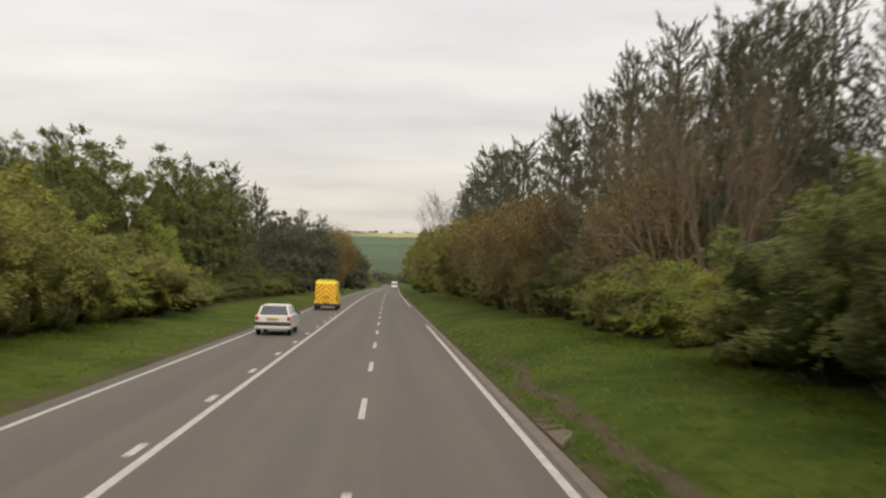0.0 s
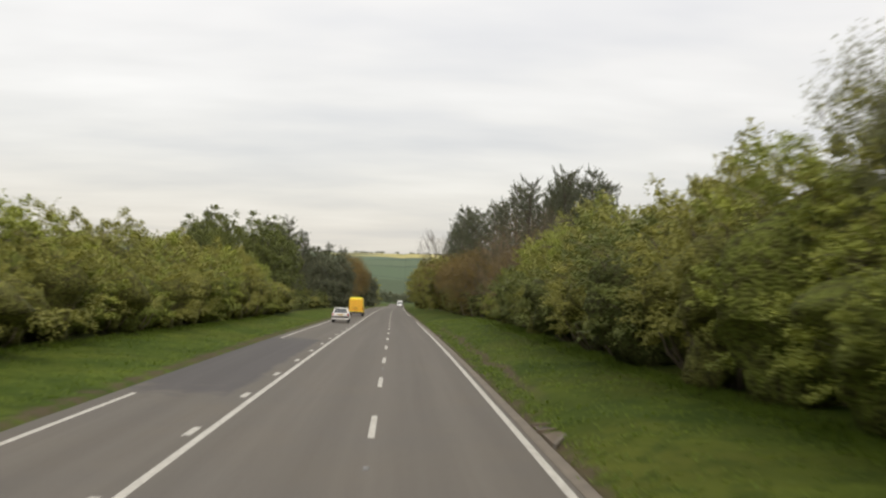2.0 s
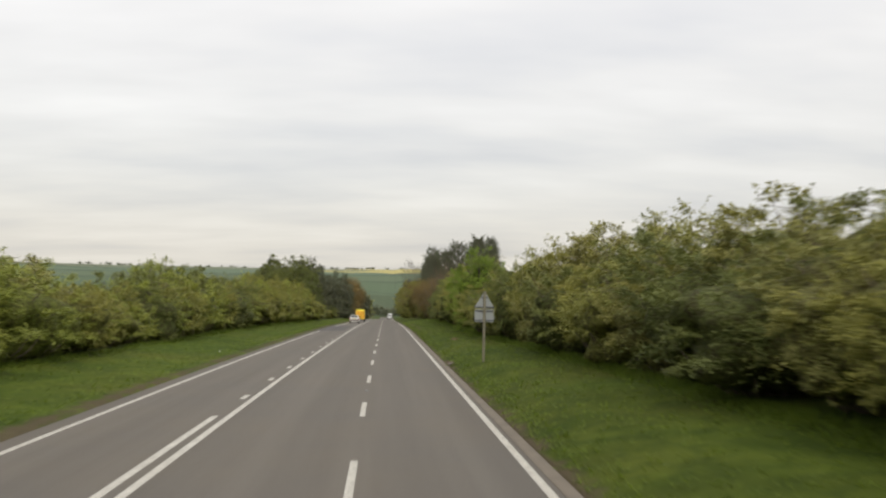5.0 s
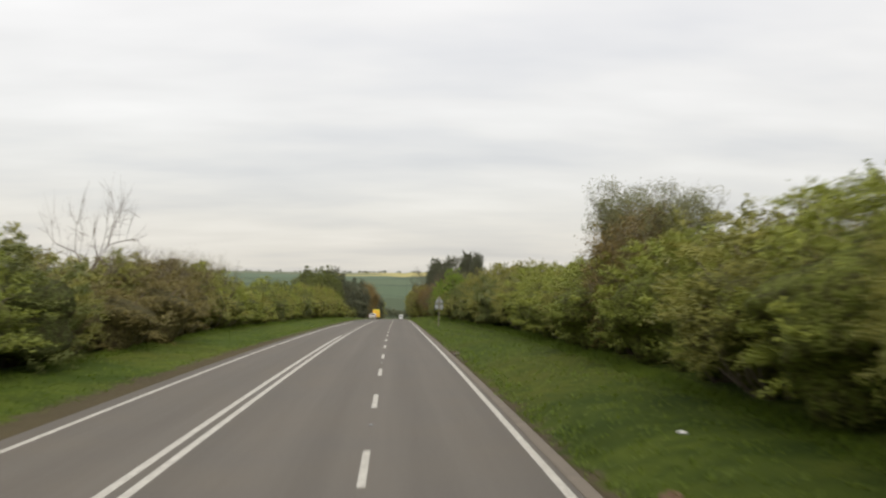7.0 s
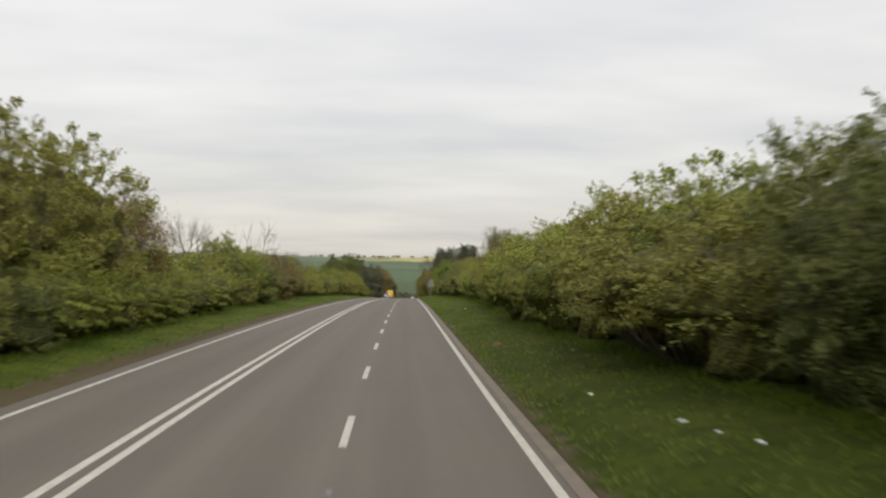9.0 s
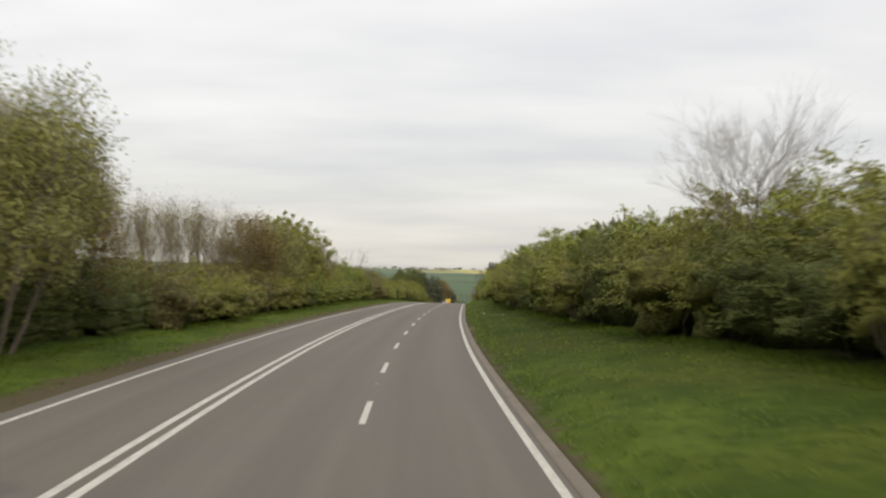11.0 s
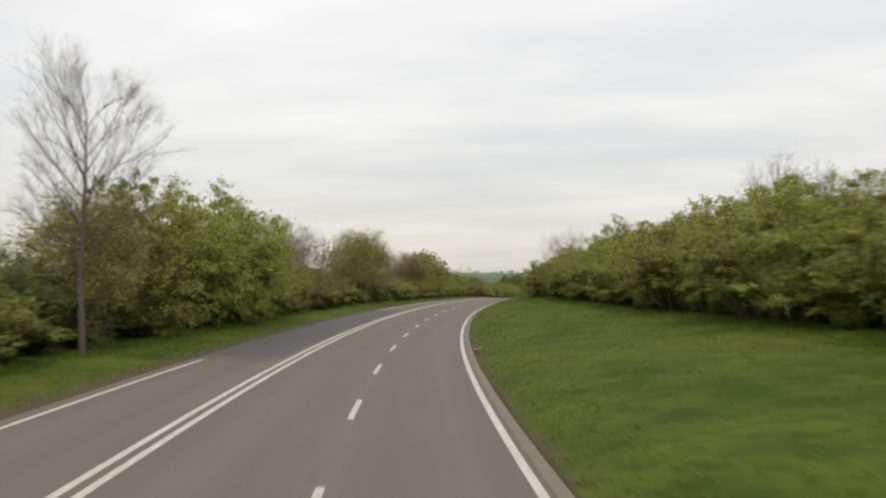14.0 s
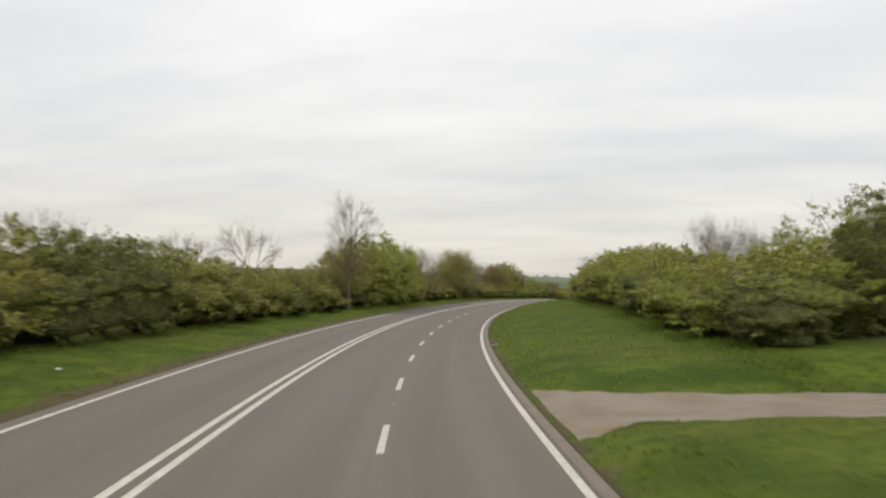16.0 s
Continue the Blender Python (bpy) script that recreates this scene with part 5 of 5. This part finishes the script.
def hatchback(s, off):
    root = thing("hatchback_car", "old off-white three-door hatchback driving away down the hill", "car")
    body = quick("body", root, M_WHITE, lambda bm: side_shape(bm, [(-1.90, 0.30), (-1.95, 0.52), (-1.92, 0.86), (-1.78, 0.93), (0.85, 0.95), (1.70, 0.80), (1.86, 0.62), (1.86, 0.30)], 0.81, 0.0, 0.07))
    quick("roof", root, M_WHITE, lambda bm: (slab(bm, (0, -0.30, 1.36), (1.16, 1.80, 0.08), (0.90, 0.90), (0, 0), 0.03),
                                            [slab(bm, (sx * 0.70, y, 1.14), (0.09, 0.15, 0.44), (1, 0.8), (-sx * 0.14, d), 0.02) for sx in (-1, 1) for y, d in ((-1.60, 0.30), (-0.35, 0.05), (0.75, -0.28))]))
    quick("window_glass", root, M_GLASS, lambda bm: slab(bm, (0, -0.38, 1.14), (1.38, 2.44, 0.42), (0.80, 0.70), (0, 0.02), 0.05))
    tail = quick("tailgate", root, M_WHITE, lambda bm: slab(bm, (0, -1.905, 0.78), (1.36, 0.06, 0.26), (0.98, 1), (0, 0.03), 0.02))
    quick("number_plate", tail, M_PLATE, lambda bm: slab(bm, (0, -1.945, 0.76), (0.52, 0.02, 0.11)), "yellow plate with dark bars")
    for k in range(7):
        quick("plate_bar", tail, M_BAR, lambda bm: slab(bm, (-0.2 + k * 0.066, -1.957, 0.76), (0.035, 0.006, 0.065)))
    quick("rear_bumper", root, M_TRIM, lambda bm: slab(bm, (0, -1.94, 0.55), (1.64, 0.16, 0.17), (1, 1), (0, 0), 0.04), "dark plastic band")
    quick("bumper_skirt", root, M_WHITE, lambda bm: slab(bm, (0, -1.93, 0.39), (1.60, 0.16, 0.14), (1, 1), (0, 0), 0.04))
    for sx in (-1, 1):
        quick("tail_lamp", root, M_LAMP, lambda bm: slab(bm, (sx * 0.715, -1.93, 0.79), (0.15, 0.07, 0.19), (1, 1), (0, 0.02), 0.02))
        quick("door_mirror", root, M_TRIM, lambda bm: slab(bm, (sx * 0.90, 0.62, 0.98), (0.17, 0.08, 0.12), (1, 1), (0, 0), 0.02))
    quick("exhaust_pipe", root, M_RIM, lambda bm: slab(bm, (-0.45, -1.95, 0.27), (0.06, 0.2, 0.06), (1, 1), (0, 0), 0.015))
    wheels(root, 0.72, (-1.25, 1.2), 0.28, 0.17)
    return place(root, s, off)


def chevron(bm, x0, x1, y, z0, rise, thick, low, high, lean=0.024):
    """One sloping stripe from x0 up to x1, cut off below low and above high, 6 mm proud of the leaning door."""
    n = 12
    cols = []
    for i in range(n + 1):
        x, z = x0 + (x1 - x0) * i / n, z0 + rise * i / n
        a, b = max(z, low), min(z + thick, high)
        if b - a > 0.004:
            cols.append((x, a, b))
    if len(cols) < 2:
        return False
    rings = []
    for x, a, b in cols:
        rings.append([bm.verts.new(v) for v in ((x, y + lean * (a - 0.6), a), (x, y + lean * (b - 0.6), b), (x, y + 0.008 + lean * (b - 0.6), b), (x, y + 0.008 + lean * (a - 0.6), a))])
    for p, q in zip(rings, rings[1:]):
        for i in range(4):
            bm.faces.new((p[i], p[(i + 1) % 4], q[(i + 1) % 4], q[i]))
    bm.faces.new(rings[0])
    bm.faces.new(rings[-1][::-1])
    bmesh.ops.recalc_face_normals(bm, faces=bm.faces)
    return True


def yellow_van(s, off):
    root = thing("panel_van", "high-roofed yellow panel van with orange chevrons on its back", "van")
    quick("body", root, M_YELLOW, lambda bm: side_shape(bm, [(-2.60, 0.42), (-2.62, 1.2), (-2.55, 2.30), (-2.35, 2.45), (1.0, 2.45), (1.45, 2.25), (2.05, 1.42), (2.85, 1.10), (2.98, 0.75), (2.95, 0.40)], 0.97, 0.06, 0.10))
    for sx in (-1, 1):
        door = quick("rear_door", root, M_YELLOW, lambda bm: slab(bm, (sx * 0.445, -2.635, 1.42), (0.87, 0.05, 1.62), (0.97, 1), (-sx * 0.01, 0.04), 0.015))
        for k in range(-1, 5):
            bm = bmesh.new()
            if chevron(bm, sx * 0.85, sx * 0.02, -2.672, 0.42 + k * 0.38, 0.78, 0.17, 0.66, 2.2):
                part("chevron_stripe", bm, M_ORANGE, door, "orange-red chevron stripe")
            else:
                bm.free()
        quick("door_hinge", door, M_TRIM, lambda bm: slab(bm, (sx * 0.86, -2.66, 1.5), (0.05, 0.05, 0.12)))
        quick("tail_lamp", root, M_LAMP, lambda bm: slab(bm, (sx * 0.91, -2.63, 1.05), (0.10, 0.07, 0.40), (1, 1), (0, 0), 0.02))
        quick("door_mirror", root, M_TRIM, lambda bm: slab(bm, (sx * 1.12, 1.75, 1.5), (0.20, 0.12, 0.32), (1, 1), (0, 0), 0.03))
    quick("number_plate", root, M_PLATE, lambda bm: slab(bm, (0, -2.675, 0.62), (0.52, 0.02, 0.11)), "yellow plate with dark bars")
    for k in range(7):
        quick("plate_bar", root, M_BAR, lambda bm: slab(bm, (-0.2 + k * 0.066, -2.688, 0.62), (0.035, 0.006, 0.065)))
    quick("lettering_bar", root, M_BAR, lambda bm: slab(bm, (-0.05, -2.672, 1.06), (0.62, 0.012, 0.07)))
    quick("rear_bumper", root, M_TRIM, lambda bm: slab(bm, (0, -2.66, 0.46), (1.90, 0.20, 0.20), (1, 1), (0, 0), 0.04))
    quick("light_bar", root, M_LIME, lambda bm: slab(bm, (0, -2.30, 2.50), (1.50, 0.24, 0.12), (0.95, 0.8), (0, 0), 0.03))
    quick("windscreen", root, M_GLASS, lambda bm: slab(bm, (0, 1.76, 1.85), (1.60, 0.72, 0.72), (0.92, 0.16), (0, -0.26), 0.02))
    for sx in (-1, 1):
        quick("cab_window", root, M_GLASS, lambda bm: slab(bm, (sx * 0.925, 1.15, 1.78), (0.05, 0.80, 0.52), (1, 0.7), (-sx * 0.03, -0.1), 0.01))
    wheels(root, 0.86, (-1.55, 2.0), 0.34, 0.22)
    return place(root, s, off)


def white_van(s, off):
    root = thing("delivery_van", "white box-bodied van coming up the hill far away", "van")
    quick("box_body", root, M_VANWHITE, lambda bm: slab(bm, (0, -0.9, 1.75), (2.10, 3.9, 2.30), (0.99, 0.99), (0, 0), 0.05))
    quick("cab", root, M_VANWHITE, lambda bm: side_shape(bm, [(1.0, 0.45), (1.0, 2.25), (1.5, 2.25), (2.1, 1.45), (2.8, 1.15), (2.9, 0.7), (2.9, 0.45)], 0.95, 0.05, 0.06))
    quick("windscreen", root, M_GLASS, lambda bm: slab(bm, (0, 1.90, 1.86), (1.62, 0.70, 0.66), (0.92, 0.16), (0, -0.24), 0.02))
    for sx in (-1, 1):
        quick("headlamp", root, M_RIM, lambda bm: slab(bm, (sx * 0.72, 2.88, 0.92), (0.30, 0.10, 0.20), (1, 1), (0, 0), 0.03))
        quick("door_mirror", root, M_TRIM, lambda bm: slab(bm, (sx * 1.12, 1.85, 1.5), (0.20, 0.12, 0.32), (1, 1), (0, 0), 0.03))
    quick("front_bumper", root, M_TRIM, lambda bm: slab(bm, (0, 2.90, 0.52), (1.86, 0.18, 0.22), (1, 1), (0, 0), 0.04))
    wheels(root, 0.84, (-1.7, 1.95), 0.34, 0.22)
    return place(root, s, off, 180.0)


hatchback(42.9, -4.72)
yellow_van(77.5, -4.62)
white_van(340.0, 1.3)


# ------------------------------------------------ the warning sign, seen from behind
def road_sign(s, off):
    root = thing("road_sign", "grey back of a triangular warning sign on a post", "road sign")

    def plate(bm, pts, thick=0.02, r=0.05):
        vs = [bm.verts.new((x, -thick / 2, z)) for x, z in pts]
        f = bm.faces.new(vs)
        bmesh.ops.bevel(bm, geom=list(f.verts), offset=r, segments=4, profile=0.5, affect="VERTICES")
        g = bmesh.ops.extrude_face_region(bm, geom=list(bm.faces))
        bmesh.ops.translate(bm, vec=(0, thick, 0), verts=[v for v in g["geom"] if isinstance(v, bmesh.types.BMVert)])
        bmesh.ops.recalc_face_normals(bm, faces=bm.faces)

    quick("triangle_plate", root, M_ALU, lambda bm: plate(bm, [(-0.43, 2.14), (0.43, 2.14), (0.0, 2.84)], 0.02, 0.06))
    quick("lower_plate", root, M_ALU, lambda bm: plate(bm, [(-0.39, 1.58), (0.39, 1.58), (0.39, 2.09), (-0.39, 2.09)], 0.02, 0.03))
    for z, w in ((2.19, 0.80), (2.58, 0.28), (2.03, 0.76), (1.65, 0.76)):
        quick("stiffening_rail", root, M_RAIL, lambda bm: slab(bm, (0, -0.028, z), (w, 0.035, 0.04), (1, 1), (0, 0), 0.006))
    post = quick("post", root, M_POST, lambda bm: disc_post(bm))
    for z in (2.19, 2.03, 1.65):
        quick("clip", post, M_ALU, lambda bm: slab(bm, (0, -0.05, z), (0.14, 0.03, 0.05), (1, 1), (0, 0), 0.008))
    x, y, z = on_road(s, off, float(ground_up(s, off)))
    root.matrix_basis = pose(x, y, z, 0, 0, heading(s) - 3)
    return root


def disc_post(bm):
    g = bmesh.ops.create_cone(bm, cap_ends=True, segments=14, radius1=0.055, radius2=0.055, depth=3.15)
    bmesh.ops.translate(bm, vec=(0, -0.095, 1.275), verts=g["verts"])


road_sign(-75.85, 4.56)


# ------------------------------------------------ drains, bare soil, litter, road studs
def drain_inlet(s):
    """A gap in the kerb: a flared apron and two channels between concrete ribs."""
    root = thing("drain_inlet", "concrete gully with two channels let into the kerb", "drain", "drains")
    c = on_road(s, 3.6, 0.05)

    def block(name, mat, corners, low, high):
        V = [tuple(on_road(s + ds, o, up + (0.06 if o < 3.6 else 0.10)) - c) for up in (low, high) for ds, o in corners]
        part_mesh(name, mesh_from(name, V, [(3, 2, 1, 0), (4, 5, 6, 7), (0, 1, 5, 4), (1, 2, 6, 5), (2, 3, 7, 6), (3, 0, 4, 7)], mat), root)

    block("channel_floor", M_WASH, [(-0.9, 3.34), (1.66, 3.34), (1.56, 4.05), (0.95, 4.02)], -0.2, 0.0)
    # slots laid as thin dark slabs on the floor, their shade put into the colour
    block("slot_shade", M_SLOT_SHADE, [(1.16, 3.36), (1.42, 3.36), (1.40, 3.66), (1.18, 3.66)], -0.2, 0.006)
    block("slot_shade", M_SLOT_SHADE, [(0.50, 3.40), (0.64, 3.40), (0.80, 3.76), (0.68, 3.76)], -0.2, 0.006)
    block("rib", M_WASH, [(1.62, 3.30), (1.74, 3.30), (1.68, 4.10), (1.56, 4.10)], -0.2, 0.05)
    block("rib", M_WASH, [(0.72, 3.30), (0.90, 3.30), (1.02, 3.80), (0.88, 3.80)], -0.2, 0.045)
    block("edge_stone", M_KERB, [(-1.05, 3.32), (-0.80, 3.32), (1.46, 4.12), (1.24, 4.16)], -0.2, 0.06)
    block("apron", M_WASH, [(-0.85, 3.32), (0.42, 3.32), (0.58, 3.78), (0.44, 3.78)], -0.2, 0.035)
    root.matrix_basis = pose(*c)
    return root


DRAINS = (15.2, -27.6, -72.6, -115.0, -158.0, -201.5, -246.1, -289.0, -333.5)
for s_ in DRAINS:
    drain_inlet(s_)


def soil_patch(s, off, length, width, seed, lift=0.035):
    rng = np.random.default_rng(seed)
    V, F = [], []
    n, rings = 24, 4
    c = on_road(s, off, float(ground_up(s, off)))
    V.append((0, 0, lift))
    for r in range(1, rings + 1):
        for k in range(n):
            a = 2 * math.pi * k / n
            q = r / rings * (1 + 0.07 * rng.uniform(-1, 1)) / max(abs(math.cos(a)), abs(math.sin(a))) ** 0.4
            ss, oo = s + length / 2 * q * math.sin(a), off + width / 2 * q * math.cos(a)
            p = on_road(ss, oo, float(ground_up(ss, oo)) + (lift + 0.8 * lift * rng.uniform(-1, 1) if r < rings else -0.03)) - c
            V.append(tuple(p))
    for k in range(n):
        F.append((0, 1 + k, 1 + (k + 1) % n))
    for r in range(rings - 1):
        for k in range(n):
            F.append((1 + r * n + k, 1 + (r + 1) * n + k, 1 + (r + 1) * n + (k + 1) % n, 1 + r * n + (k + 1) % n))
    ob = new("soil_patch", mesh_from("soil_patch", V, F, M_SOIL, smooth=True))
    ob.matrix_basis = pose(*c)
    return tagged(ob, "patch of bare red-brown soil in the grass", "soil", "soil patches")


for k, (s_, o_, l_, w_) in enumerate(((-264.4, 4.55, 1.7, 0.7), (-53.6, 5.1, 1.3, 0.6), (-172.7, 4.25, 1.0, 0.28), (-146.5, 3.95, 0.9, 0.26))):
    soil_patch(s_, o_, l_, w_, 60 + k)


def litter(s, off, size, seed):
    rng = np.random.default_rng(seed)
    bm = bmesh.new()
    bmesh.ops.create_icosphere(bm, subdivisions=1, radius=size)
    for v in bm.verts:
        v.co = Vector((v.co.x * rng.uniform(0.6, 1.4), v.co.y * rng.uniform(0.6, 1.4), v.co.z * rng.uniform(0.25, 0.6)))
    me = bpy.data.meshes.new("litter")
    bm.to_mesh(me)
    bm.free()
    me.materials.append(M_LITTER)
    ob = new("litter", me)
    ob.matrix_basis = pose(*on_road(s, off, float(ground_up(s, off)) + size * 0.3), 0, 0, rng.uniform(0, 180))
    return tagged(ob, "crumpled scrap of white litter in the grass", "litter", "litter")


for k, (s_, o_) in enumerate(((-178.0, 5.9), (-186.5, 4.6), (-190.0, 5.3), (-191.0, 5.5), (-192.0, 5.7), (-143.0, 5.2), (-248.5, 6.0), (-65.5, -7.9), (-350.5, -9.5))):
    litter(s_, o_, 0.045 + 0.02 * (k % 3), 90 + k)


def road_stud(s):
    root = thing("road_stud", "worn cast road stud set in the lane line", "road stud", "road studs")
    quick("casting", root, M_STUD, lambda bm: slab(bm, (0, 0, 0.008), (0.13, 0.20, 0.026), (0.7, 0.75), (0, 0), 0.006))
    for sy in (-1, 1):
        quick("reflector", root, M_RIM, lambda bm: slab(bm, (0, sy * 0.07, 0.018), (0.07, 0.02, 0.012)))
    root.matrix_basis = pose(*on_road(s, 0.0, 0.0), 0, 0, heading(s))
    return root


for k in range(-17, 5):
    road_stud(-66.7 + 18 * k)

# ------------------------------------------------ far belt of trees in the valley
def far_woods():
    """Rows of small far trees along the valley and the skyline, as one mass."""
    rng = np.random.default_rng(808)
    places = [(560 + rng.uniform(-40, 70), x, rng.uniform(6, 11), rng.uniform(3, 5)) for x in np.linspace(-420, 420, 150) if abs(x) > 10]
    places += [(592 + rng.uniform(0, 25), x, rng.uniform(6, 10), rng.uniform(3, 5)) for x in np.linspace(-60, 60, 90)]
    places += [(2520 + rng.uniform(-20, 25), x, rng.uniform(4, 9), rng.uniform(5, 12)) for x in np.linspace(-900, 700, 110) if rng.uniform() < 0.6]
    L = []
    for s, off, h, w in places:
        m_ = 60
        d = rng.normal(size=(m_, 3))
        d /= np.linalg.norm(d, axis=1, keepdims=True)
        x, y, z = on_road(s, off, 0.0)
        z = z + hill(x, y)
        c = np.array([x, y, z + h * 0.45]) + d * np.array([w, w, h * 0.55]) * rng.uniform(0.4, 1.0, (m_, 1))
        L.append(leaf_verts(rng, c, d + rng.normal(size=(m_, 3)) * 0.6, 0.34 * w, 0.3 * w))
    ob = new("far_woods", leaf_mesh("far_woods", np.concatenate(L), LEAF["needle"]))
    return tagged(ob, "dark belt of small far trees along the valley", "woods", kind="stuff")


far_woods()
